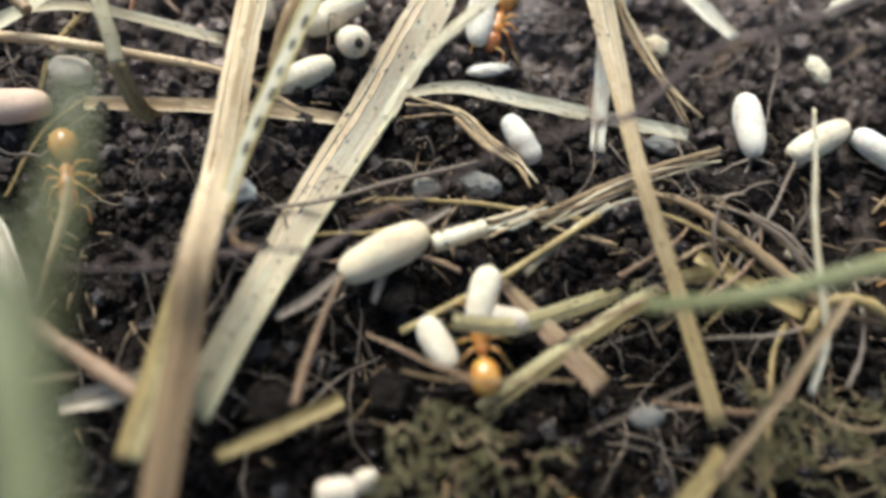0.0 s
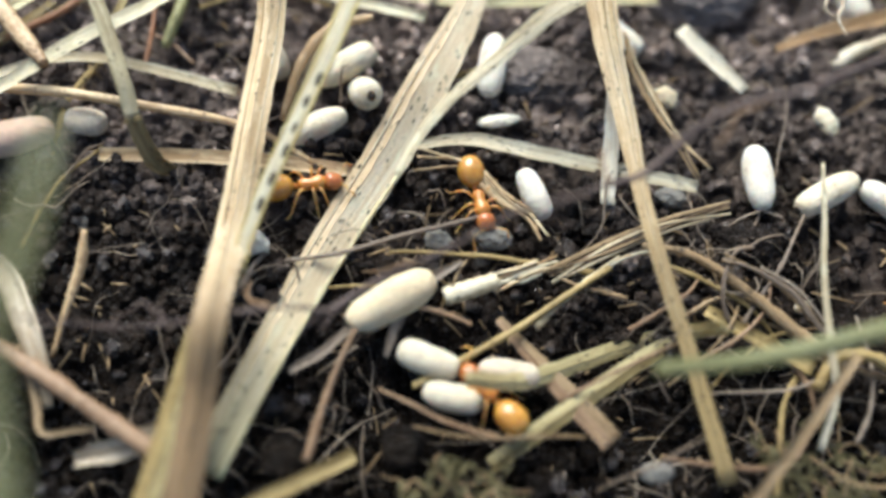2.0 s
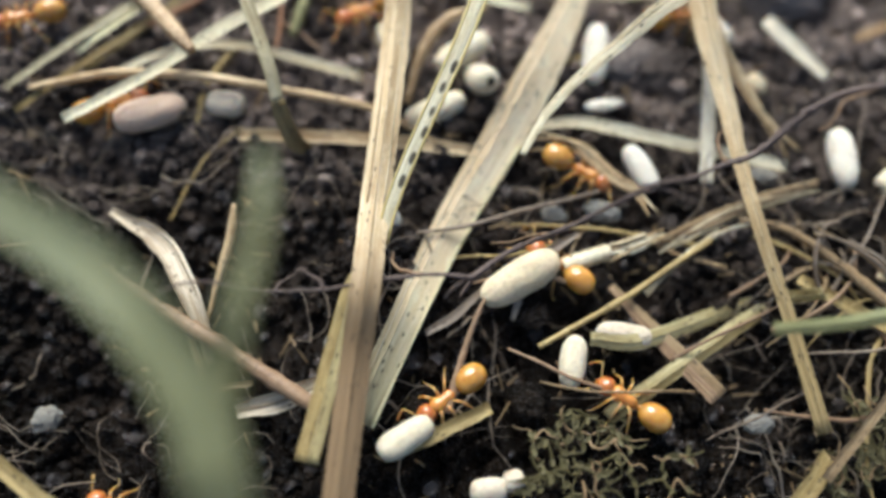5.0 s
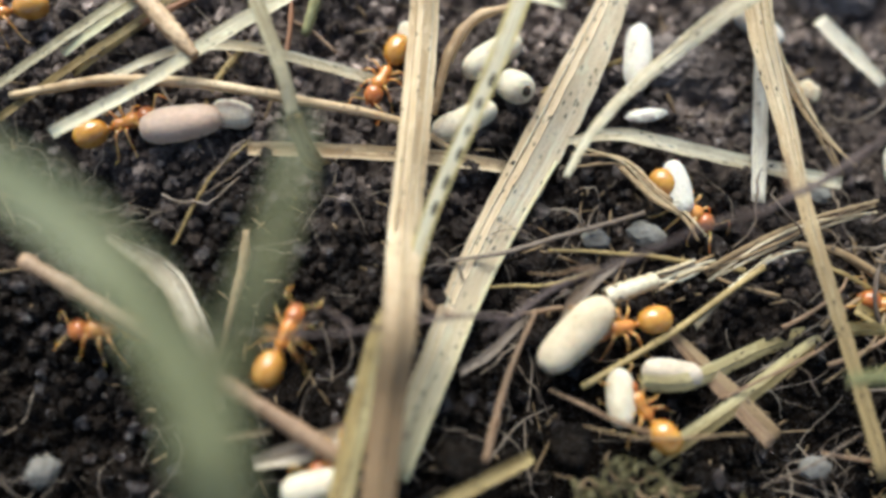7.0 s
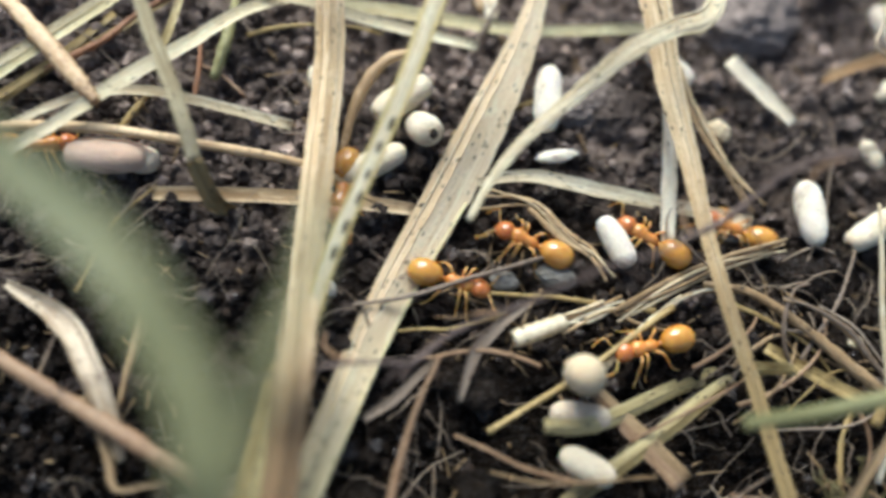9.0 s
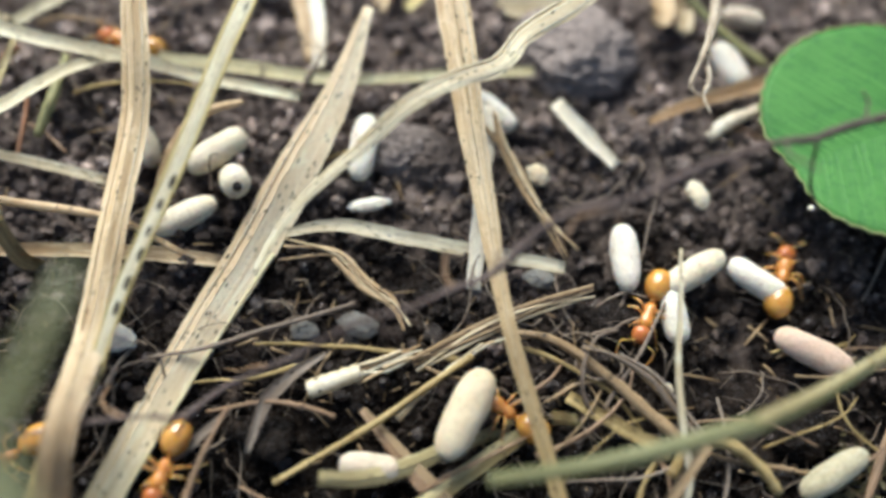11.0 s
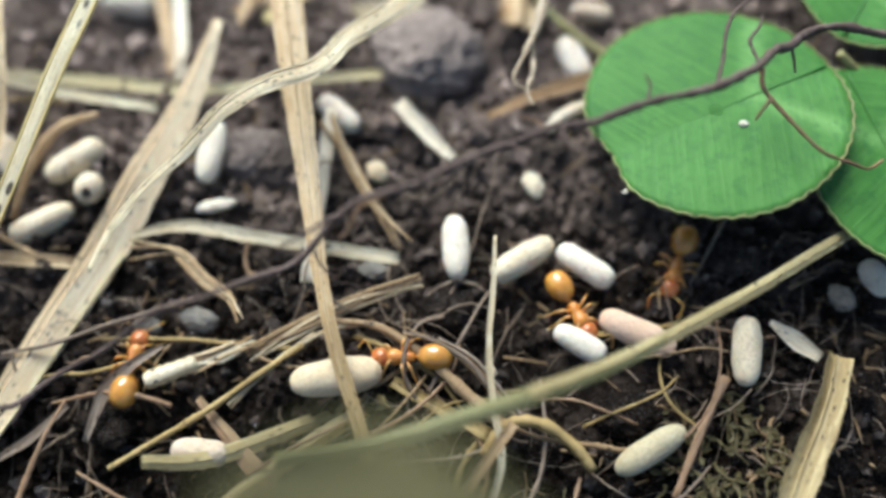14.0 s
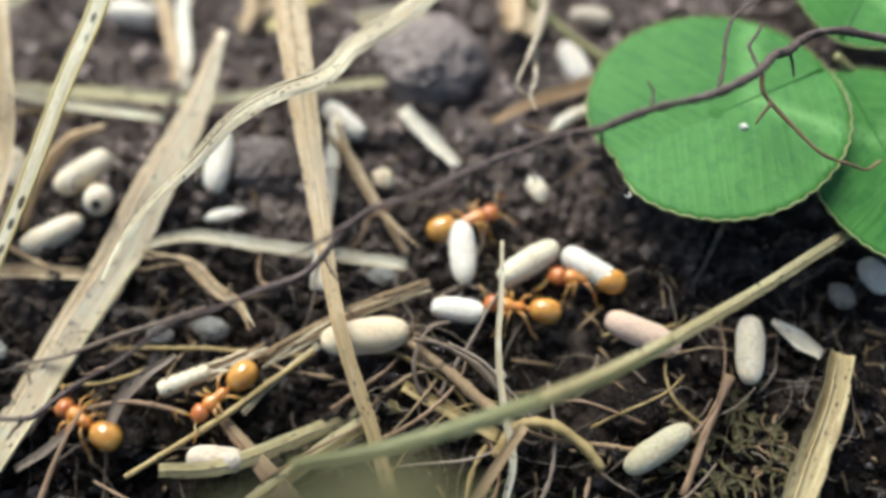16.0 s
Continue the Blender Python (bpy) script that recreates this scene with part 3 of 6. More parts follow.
def frayed(name, label, points, mats, n=5, seed=0):
    """A straw worn to loose fibres that splay towards its ends."""
    thing = tagged(new(name), label, "straw", LAID)
    rng = np.random.default_rng(seed)
    p = np.array(points, float)
    u = np.linspace(-1, 1, len(p))[:, None] ** 2
    for i in range(n):
        x = -0.85 + 1.7 * (i + 0.5) / n
        q = shifted(points, x, rng.uniform(-0.08, 0.10), rng.uniform(0.9, 1.5) / n)
        t, side, nor = frames_along(p[:, :3])
        q[:, :3] += side * u * rng.normal(0, 0.035) + nor * u * abs(rng.normal(0, 0.02))
        a, z = (0, len(q)) if rng.random() < 0.6 or len(q) < 4 else ((1, len(q)) if rng.random() < 0.5 else (0, len(q) - 1))
        part_of(tube_mesh("fibre", q[a:z], mats[i % len(mats)], 6, 0.10, 7, seed + i, flat=0.6), thing)
    return thing


def stalk(kind, label, pts, material, how="blade", **kw):
    make = blade_mesh if how == "blade" else tube_mesh
    thing = tagged(make(kind, pts, material, **kw), label, "straw", LAID)
    if how == "blade" and max(p[3] for p in pts) > 0.08 and not kw.get("twist"):
        part_of(tube_mesh("midrib", shifted(pts, 0.08, -0.02, 0.10), material, 6, 0.05, 5, kw.get("seed", 0) + 3, flat=0.7), thing)
    return thing


LEANING = [(-0.722, 2.229, 0.645, 0.082), (-0.678, 1.853, 0.624, 0.082), (-0.651, 1.617, 0.599, 0.126), (-0.602, 1.238, 0.496, 0.143), (-0.593, 0.904, 0.363, 0.145), (-0.626, 0.336, 0.291, 0.146), (-0.663, -0.178, 0.192, 0.150), (-0.682, -0.673, 0.280, 0.145), (-0.718, -1.000, 0.093, 0.145), (-0.771, -1.671, -0.089, 0.145)]
# the brown foot is its own tone deepened with painted shade
BROWN_SHADED = [straw_material("brown_shaded_straw", (0.78, 0.63, 0.40), (0.58, 0.42, 0.22), (0.38, 0.24, 0.115), 0.4, foot=(2.45 + off, 3.25 + off, (0.30, 0.20, 0.105))) for off in (1.7, 3.4)]
tan_blade = folded_blade("dry_grass_blade", "dry grass blade, pale above, brown with painted shade at its base", LEANING, BROWN_SHADED[0], BROWN_SHADED[1], 0.02, ((-0.6, 0.07, PALE, 0, 0.6), (0.55, 0.06, TAN, 0, 0.6)), 1)
THIN = [(0.185, 1.854, 1.022, 0.102), (0.051, 1.404, 0.862, 0.102), (-0.087, 1.036, 0.752, 0.095), (-0.234, 0.622, 0.605, 0.087), (-0.365, 0.312, 0.469, 0.081), (-0.501, 0.007, 0.324, 0.075), (-0.579, -0.202, 0.221, 0.070), (-0.623, -0.381, 0.155, 0.070), (-0.755, -0.610, 0.105, 0.082), (-0.812, -0.850, 0.030, 0.095), (-0.868, -1.120, -0.050, 0.105), (-0.930, -1.420, -0.130, 0.110)]
thin = tagged(new("thin_straw"), "thin straw with yellow edges and dark flecks", "straw", LAID)
part_of(blade_mesh("pith", THIN[:8], PITH, fold=-0.15, ribs=3, seed=2), thin, "white pith with rows of dark flecks")
folded_blade("", "", THIN[7:], PALEDIMMED, DIMMED, 0.0, (), 2, roof=0.2, blade=thin)
for edge in (-0.85, 0.85):
    part_of(tube_mesh("edge", shifted(THIN[:8], edge, 0.02, 0.18), YELLOW, 8, 0.05, 6, 2), thin, "yellow rolled edge")
BROAD = [(0.574, 1.696, 0.384, 0.051), (0.423, 1.207, 0.256, 0.155), (0.218, 0.752, 0.170, 0.220), (0.026, 0.386, 0.031, 0.224), (-0.195, -0.021, -0.048, 0.201), (-0.363, -0.382, -0.085, 0.184), (-0.507, -0.761, -0.061, 0.162), (-0.696, -1.220, -0.109, 0.162)]
# browner second tone paints the shaded half; the foot colour paints a shadowy end
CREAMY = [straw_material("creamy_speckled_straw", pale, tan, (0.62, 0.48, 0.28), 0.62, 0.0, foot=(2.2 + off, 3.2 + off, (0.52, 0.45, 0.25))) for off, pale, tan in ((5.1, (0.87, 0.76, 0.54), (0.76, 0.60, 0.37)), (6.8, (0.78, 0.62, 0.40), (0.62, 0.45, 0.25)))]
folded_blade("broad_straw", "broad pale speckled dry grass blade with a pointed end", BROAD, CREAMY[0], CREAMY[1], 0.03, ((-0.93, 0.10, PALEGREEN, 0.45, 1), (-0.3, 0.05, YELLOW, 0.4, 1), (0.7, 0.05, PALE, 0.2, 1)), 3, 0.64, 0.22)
KINK = [(2.769, 2.525, 0.660, 0.110), (2.274, 2.076, 0.655, 0.115), (1.895, 1.741, 0.650, 0.118), (1.625, 1.471, 0.657, 0.111), (1.393, 1.291, 0.647, 0.104), (1.243, 1.043, 0.702, 0.096), (1.029, 0.914, 0.744, 0.092), (0.804, 0.783, 0.710, 0.084), (0.583, 0.640, 0.563, 0.073), (0.351, 0.451, 0.470, 0.059), (0.193, 0.275, 0.384, 0.045), (0.084, 0.093, 0.290, 0.033)]
kinked = stalk("kinked_straw", "kinked pale withered straw leaning across others", KINK, PALESPECK, fold=-0.2, ribs=5, twist=-0.3, wob=0.04, seed=4)
for across, wide, a, z in ((-0.55, 0.16, 0, 8), (0.45, 0.14, 2, 11), (0.95, 0.12, 3, 9)):
    part_of(tube_mesh("fibre", shifted(KINK, across, 0.04, wide)[a:z], PALE, 6, 0.10, 6, 70 + a, flat=0.6), kinked, "loose lengthwise straw fibre")
NARROW = [(1.044, 2.091, 0.672, 0.180), (1.012, 1.721, 0.608, 0.180), (1.072, 1.253, 0.532, 0.165), (1.128, 0.874, 0.410, 0.138), (1.200, 0.438, 0.334, 0.108), (1.253, 0.096, 0.261, 0.080), (1.337, -0.272, 0.178, 0.074), (1.461, -0.646, 0.046, 0.072), (1.627, -1.203, -0.141, 0.079)]
OCHRE = [straw_material("ochre_footed_straw", (0.78, 0.63, 0.40), (0.58, 0.42, 0.22), (0.38, 0.24, 0.115), 0.45, foot=(1.9 + off, 3.0 + off, (0.46, 0.33, 0.145))) for off in (8.5, 10.2)]
narrow_blade = folded_blade("dry_grass_blade", "tan dry grass blade narrowing to an ochre lower end", NARROW, OCHRE[0], OCHRE[1], 0.02, ((-0.7, 0.07, PALE, 0, 0.6), (0.4, 0.06, TAN, 0, 0.7)), 5)
ARCH = [(x, y, z, w * max(0.62, 1.0 - 0.075 * i)) for i, (x, y, z, w) in enumerate([(1.155, -0.919, 0.490, 0.055), (1.532, -0.857, 0.449, 0.072), (1.904, -0.790, 0.520, 0.087), (2.257, -0.713, 0.626, 0.100), (2.582, -0.554, 0.507, 0.107), (2.906, -0.373, 0.420, 0.102), (3.390, -0.091, 0.338, 0.099), (3.790, 0.151, 0.315, 0.095), (4.647, 0.701, 0.077, 0.093)])]
arch = folded_blade("green_grass_blade", "grass blade, dry yellow at one end and olive at the other", ARCH[:4], OLIVE, OLIVE, 0.0, (), 6, roof=0.3)
folded_blade("", "", ARCH[3:6], PALEDIMMED, OLIVE, 0.0, (), 6, roof=0.3, blade=arch)
folded_blade("", "", ARCH[5:], PALEDIMMED, PALEDIMMED, 0.0, (), 6, roof=0.3, blade=arch)
stalk("brown_twig", "thick orange-brown dead stem lying low", [(-2.439, -0.254, -0.091, 0.073), (-2.201, -0.380, -0.123, 0.079), (-1.818, -0.603, -0.145, 0.084), (-1.422, -0.835, -0.134, 0.085), (-1.116, -1.022, -0.122, 0.083), (-0.858, -1.179, -0.122, 0.079)], BROWN, "tube", seed=7)
stalk("curved_straw", "thin pale tapering straw on the soil", [(0.173, 0.451, 0.041, 0.043), (0.448, 0.494, 0.056, 0.066), (0.821, 0.421, 0.057, 0.075), (1.184, 0.365, 0.029, 0.075), (1.634, 0.294, 0.000, 0.066)], PALE, seed=8)
stalk("flat_straw", "flat pinkish tan straw lying on the soil", [(-1.445, 0.365, -0.032, 0.072), (-0.934, 0.355, -0.001, 0.072), (-0.512, 0.337, 0.006, 0.079), (-0.147, 0.304, 0.002, 0.061)], TAN, seed=9)
stalk("arched_twig", "thin pinkish brown arched stem", [(-2.602, 0.561, 0.039, 0.036), (-2.413, 0.573, 0.093, 0.044), (-2.113, 0.604, 0.152, 0.053), (-1.679, 0.606, 0.160, 0.053), (-1.233, 0.543, 0.159, 0.053), (-0.700, 0.489, 0.090, 0.042), (-0.330, 0.333, -0.005, 0.030)], TAN, "tube", seed=10)
stalk("pale_straw", "long pale straw lying across the back", [(-2.737, 1.854, 0.504, 0.071), (-2.255, 1.728, 0.458, 0.071), (-1.631, 1.566, 0.398, 0.076), (-1.227, 1.474, 0.328, 0.078), (-0.723, 1.424, 0.238, 0.071), (-0.365, 1.359, 0.172, 0.062), (0.199, 1.274, 0.118, 0.054)], PALEWHITE, seed=11)
stalk("pale_straw", "pale yellowish straw lying on dark soil", [(-0.731, 1.511, 0.158, 0.051), (-0.168, 1.451, 0.151, 0.078), (0.432, 1.381, 0.145, 0.065), (1.119, 1.445, 0.138, 0.057), (1.517, 1.482, 0.134, 0.057)], PALEGREEN, seed=12)
stalk("arched_straw", "pale green-white arched grass straw", [(-0.567, 1.522, 0.158, 0.055), (-0.823, 1.462, 0.208, 0.059), (-1.061, 1.302, 0.258, 0.066), (-1.305, 1.048, 0.288, 0.073), (-1.565, 0.810, 0.305, 0.074), (-1.915, 0.558, 0.216, 0.061), (-2.347, 0.316, 0.106, 0.060)], PALEWHITE, seed=13)
stalk("pale_straw", "dull pale straw bent low over the soil", [(-2.130, 0.661, 0.089, 0.042), (-1.939, 0.776, 0.110, 0.045), (-1.766, 0.851, 0.116, 0.049), (-1.505, 0.885, 0.107, 0.053), (-1.204, 0.841, 0.081, 0.055), (-0.784, 0.748, 0.049, 0.057)], PALE, seed=14)
TWIST = [(-1.503, 1.417, 0.558, 0.033), (-1.525, 1.218, 0.613, 0.051), (-1.440, 0.961, 0.531, 0.069), (-1.345, 0.747, 0.453, 0.078), (-1.261, 0.546, 0.376, 0.079), (-1.204, 0.385, 0.259, 0.079), (-1.126, 0.274, 0.082, 0.098), (-1.047, 0.274, -0.027, 0.069)]
leaf = stalk("twisted_leaf", "grey-green twisted withered leaf with a brown tip", TWIST[:6], GREYGREEN, twist=0.7, fold=0.3, seed=15)
part_of(blade_mesh("leaf_tip", TWIST[5:], OLIVEBROWN, twist=-0.6, fold=0.3, seed=59), leaf, "olive brown leaf tip")
stalk("broken_twig", "short straight tan rough-barked twig with a broken end", [(-2.302, 1.397, 0.206, 0.088), (-2.117, 1.180, 0.254, 0.094), (-1.933, 0.963, 0.282, 0.094), (-1.779, 0.782, 0.287, 0.088), (-1.686, 0.673, 0.285, 0.050)], TWIGBARK, "tube", rough=0.06, sides=10, per=9, flat=0.85, seed=16)
stalk("grey_straw", "grey-green straw crossing others at the back", [(-2.377, 0.784, 0.099, 0.044), (-2.221, 0.907, 0.153, 0.046), (-1.967, 1.112, 0.213, 0.047), (-1.612, 1.445, 0.258, 0.050)], PALEGREEN, seed=17)
stalk("grey_straw", "dull dry straw lying among others", [(-2.329, 0.708, 0.041, 0.037), (-2.031, 0.975, 0.102, 0.039), (-1.720, 1.215, 0.145, 0.041), (-1.378, 1.536, 0.158, 0.044)], DIMMED, seed=18)
stalk("tan_straw", "thick tan straw lying at the back", [(-2.522, 1.301, 0.208, 0.116), (-2.393, 1.548, 0.258, 0.122), (-2.219, 1.916, 0.308, 0.125), (-2.104, 2.142, 0.358, 0.123)], TAN, seed=81)
stalk("pale_straw", "pale tan straw leaning at the back", [(-2.294, 1.376, 0.158, 0.070), (-2.142, 1.603, 0.191, 0.079), (-1.969, 1.840, 0.225, 0.083), (-1.764, 2.136, 0.258, 0.081)], SPECKLED, seed=82)
stalk("grey_straw", "grey-green straw lying at the back", [(-1.460, 1.722, 0.158, 0.065), (-1.216, 1.920, 0.175, 0.072), (-0.899, 2.178, 0.191, 0.077), (-0.565, 2.426, 0.208, 0.080)], GREYGREEN, seed=83)
stalk("grey_straw", "long grey-green straw crossing others", [(-2.715, 0.526, 0.077, 0.039), (-2.411, 0.796, 0.144, 0.045), (-2.133, 1.064, 0.175, 0.048), (-1.873, 1.322, 0.186, 0.047), (-1.613, 1.672, 0.178, 0.043)], GREYGREEN, seed=84)
stalk("grey_straw", "dull grey straw lying under others", [(-2.675, 0.446, -0.019, 0.035), (-2.305, 0.754, 0.079, 0.038), (-1.988, 1.030, 0.129, 0.040), (-1.725, 1.333, 0.158, 0.038)], DIMMED, seed=85)
stalk("thin_twig", "thin russet twig under grey straws", [(-1.375, 1.539, 0.170, 0.028), (-1.620, 1.330, 0.150, 0.034), (-1.740, 1.185, 0.140, 0.038), (-1.900, 1.065, 0.125, 0.036), (-2.080, 0.960, 0.100, 0.030)], RUSSET, "tube", seed=86)
stalk("thin_twig", "short upright rusty brown stem at the back", [(-1.280, 1.270, 0.130, 0.020), (-1.272, 1.055, 0.100, 0.026), (-1.284, 0.870, 0.060, 0.024)], RUSSET, "tube", seed=186)
stalk("thin_twig", "thin brown rootlet slanting at the back", [(-1.287, 1.088, 0.085, 0.020), (-1.167, 1.031, 0.078, 0.022), (-1.027, 0.904, 0.066, 0.018)], BROWN, "tube", seed=187)
stalk("thin_twig", "thin olive straw leaning under a twisted leaf", [(-1.480, 0.930, 0.080, 0.030), (-1.567, 0.800, 0.060, 0.036), (-1.655, 0.656, 0.020, 0.034), (-1.686, 0.481, -0.040, 0.028), (-1.707, 0.260, -0.090, 0.022)], DIMMED, "tube", flat=0.5, seed=188)
stalk("pale_straw", "short dull tan straw behind a twisted leaf", [(-1.360, 1.560, 0.260, 0.034), (-1.408, 1.259, 0.220, 0.042), (-1.471, 1.071, 0.160, 0.040)], PALEDIMMED, seed=189)
stalk("pale_straw", "short pale straw over a longer one", [(-1.939, 1.933, 0.358, 0.058), (-1.729, 1.793, 0.341, 0.071), (-1.522, 1.655, 0.325, 0.074), (-1.391, 1.596, 0.308, 0.070)], SPECKLED, seed=87)
stalk("thin_twig", "thin olive green shoot at the back", [(-1.194, 0.997, 0.082, 0.044), (-1.146, 1.193, 0.132, 0.063), (-1.110, 1.494, 0.158, 0.039)], OLIVE, "tube", seed=88)
stalk("pale_straw", "pale flattened straw on the soil", [(1.318, 1.972, 0.138, 0.105), (1.547, 1.961, 0.138, 0.154), (1.753, 1.912, 0.138, 0.146), (1.950, 1.824, 0.138, 0.083)], PALE, seed=89)
stalk("yellow_scrap", "short yellow straw scrap at the back", [(0.778, 1.902, 0.158, 0.055), (0.916, 2.071, 0.158, 0.077), (1.141, 2.180, 0.158, 0.049)], YELLOW, seed=90)
stalk("withered_leaf", "curled tan leaf tip behind a blade", [(0.640, 1.827, 0.208, 0.034), (0.679, 2.038, 0.225, 0.071), (0.645, 2.250, 0.241, 0.088), (0.593, 2.324, 0.258, 0.084)], TAN, fold=0.5, seed=91)
stalk("withered_leaf", "pale curled leaf at the back", [(2.390, 1.730, 0.208, 0.102), (2.468, 2.140, 0.208, 0.120), (2.696, 2.395, 0.208, 0.072)], SPECKLED, fold=0.6, seed=92)
stalk("pale_straw", "pale pinkish straw standing at the back", [(0.286, 1.481, 0.108, 0.073), (0.275, 1.771, 0.141, 0.079), (0.228, 2.096, 0.175, 0.083), (0.252, 2.444, 0.208, 0.085)], WHITE, seed=93)
CRESCENT = [(-2.086, -0.092, -0.143, 0.040), (-1.786, -0.286, -0.109, 0.105), (-1.609, -0.551, -0.080, 0.110), (-1.509, -0.753, -0.142, 0.070), (-1.455, -0.926, -0.207, 0.035)]
crescent = stalk("withered_leaf", "narrow curled withered leaf with a bleached edge", CRESCENT, BARK, fold=0.7, twist=0.5, wob=0.08, seed=20)
part_of(tube_mesh("leaf_edge", shifted(CRESCENT, -0.85, 0.03, 0.20), BARK, 7, 0.16, 8, 20, flat=0.6), crescent, "bleached speckled leaf edge")
part_of(tube_mesh("leaf_edge", shifted(CRESCENT, 0.9, 0.05, 0.16), TAN, 6, 0.10, 8, 21, flat=0.6), crescent, "brown rolled leaf edge")
stalk("withered_leaf", "bleached withered leaf scrap on soil", [(-1.660, -0.625, -0.197, 0.039), (-1.525, -0.882, -0.216, 0.035), (-1.470, -1.030, -0.232, 0.030), (-1.332, -1.023, -0.216, 0.029), (-1.233, -1.011, -0.205, 0.033)], LITTER, fold=0.4, wob=0.10, seed=21)
stalk("barbed_twig", "thin upright twig with a barb", [(-1.406, -0.106, 0.009, 0.028), (-1.417, -0.254, -0.080, 0.057), (-1.474, -0.492, -0.170, 0.034), (-1.506, -0.670, -0.231, 0.022)], TAN, "tube", seed=22)
folded_blade("straw_strip", "flat brown split straw strip with a square end", [(0.600, -0.440, -0.120, 0.040), (0.790, -0.655, -0.140, 0.075), (0.955, -0.838, -0.150, 0.100), (1.120, -1.025, -0.160, 0.105)], LITTER, BROWN, 0.0, ((-0.3, 0.08, BROWN, 0, 1), (0.5, 0.08, TAN, 0, 1)), 23, roof=0.1)
stalk("cut_straw", "hollow cut pale straw stub", [(0.335, -0.360, -0.070, 0.092), (0.420, -0.330, -0.062, 0.094), (0.500, -0.302, -0.054, 0.090), (0.590, -0.270, -0.048, 0.084)], PALE, "tube", hollow=True, sides=12, rough=0.03, seed=24)
frayed("frayed_straw", "split bleached end of a straw", [(0.570, -0.300, -0.070, 0.070), (0.690, -0.245, -0.050, 0.095), (0.800, -0.200, -0.035, 0.090), (0.890, -0.160, -0.030, 0.050)], (SPECKLED, TAN, PALE), 6, 124)
frayed("frayed_straw", "frayed brown strip of straw fibre", [(0.852, -0.234, -0.068, 0.069), (1.137, -0.081, -0.029, 0.098), (1.427, 0.044, 0.008, 0.087), (1.762, 0.140, 0.040, 0.052)], (TAN, LITTER, SPECKLED, BROWN), 7, 25)
frayed("frayed_straw", "thin frayed pale fibre strip", [(0.751, -0.462, -0.098, 0.034), (0.971, -0.297, -0.063, 0.038), (1.197, -0.128, -0.028, 0.038), (1.427, -0.045, -0.004, 0.035)], (PALE, TAN), 3, 26)
stalk("thin_twig", "long thin pale dead stem", [(0.199, -0.799, -0.122, 0.027), (0.435, -0.661, -0.099, 0.030), (0.702, -0.499, -0.073, 0.034), (0.974, -0.305, -0.043, 0.034), (1.142, -0.192, -0.023, 0.034)], DIMMED, "tube", seed=27)
folded_blade("pale_straw", "pale yellow dry straw raised over the soil", [(0.428, -0.817, 0.053, 0.065), (0.720, -0.764, -0.082, 0.083), (1.228, -0.524, -0.221, 0.083), (1.513, -0.472, -0.143, 0.078), (1.603, -0.573, 0.161, 0.063)], PALEDIMMED, PALEDIMMED, 0.02, ((0.3, 0.10, PALEDIMMED, 0, 1),), 28, roof=0.25)
folded_blade("pale_straw", "pale yellow dry straw beside another", [(0.578, -1.112, -0.295, 0.067), (0.618, -1.073, -0.312, 0.088), (0.911, -0.887, -0.156, 0.089), (1.349, -0.581, -0.144, 0.082), (1.525, -0.498, -0.216, 0.066)], PALEDIMMED, DIMMED, 0.02, (), 29, roof=0.25)
stalk("tan_straw", "short tan straw piece in litter", [(1.610, -0.380, -0.067, 0.062), (1.861, -0.529, -0.077, 0.067), (2.096, -0.660, -0.084, 0.072)], DIMMED, seed=30)
frayed("curled_twig", "curled grey-brown dead stem", [(1.682, -0.145, 0.083, 0.034), (1.847, -0.213, 0.064, 0.050), (2.009, -0.321, 0.040, 0.072), (2.117, -0.431, -0.014, 0.083), (2.276, -0.581, -0.073, 0.055)], (GREYBROWN, LITTER), 4, 31)
stalk("curled_twig", "curled brown dead plant stem", [(1.312, -0.069, -0.007, 0.035), (1.542, -0.110, 0.000, 0.043), (1.793, -0.287, -0.010, 0.053), (2.005, -0.485, -0.024, 0.063), (2.209, -0.674, -0.036, 0.070)], LITTER, "tube", seed=32)
stalk("curled_twig", "arched brown dead stem", [(2.069, -0.778, -0.049, 0.053), (2.167, -0.642, -0.006, 0.056), (2.336, -0.636, 0.019, 0.059), (2.496, -0.725, -0.042, 0.056), (2.601, -0.840, -0.107, 0.053)], DIMMED, "tube", seed=33)
stalk("pale_shoot", "thin pale dead shoot standing upright", [(2.146, 0.247, 0.318, 0.018), (2.131, -0.004, 0.251, 0.027), (2.101, -0.294, 0.176, 0.032), (2.117, -0.569, 0.075, 0.036), (2.153, -0.797, -0.045, 0.038), (2.089, -1.026, -0.173, 0.036)], PALE, "blade", fold=0.4, ribs=2, seed=34)
stalk("speckled_straw_piece", "thick mottled yellow straw piece", [(3.854, -0.307, 0.012, 0.128), (3.753, -0.563, -0.021, 0.148), (3.620, -0.809, -0.053, 0.162), (3.480, -1.070, -0.087, 0.174)], MOTTLED, fold=0.7, ribs=6, seed=35)
stalk("white_stick", "short bleached stick on soil", [(1.622, 1.253, 0.138, 0.084), (1.772, 1.064, 0.120, 0.089), (1.938, 0.866, 0.095, 0.056)], WHITE, fold=0.5, ribs=3, seed=36)
stalk("white_stick", "bleached straw standing behind a tan blade", [(1.245, 1.160, 0.215, 0.070), (1.222, 0.909, 0.170, 0.082), (1.185, 0.529, 0.096, 0.086), (1.148, 0.150, 0.020, 0.074)], WHITE, fold=0.08, ribs=3, seed=37)
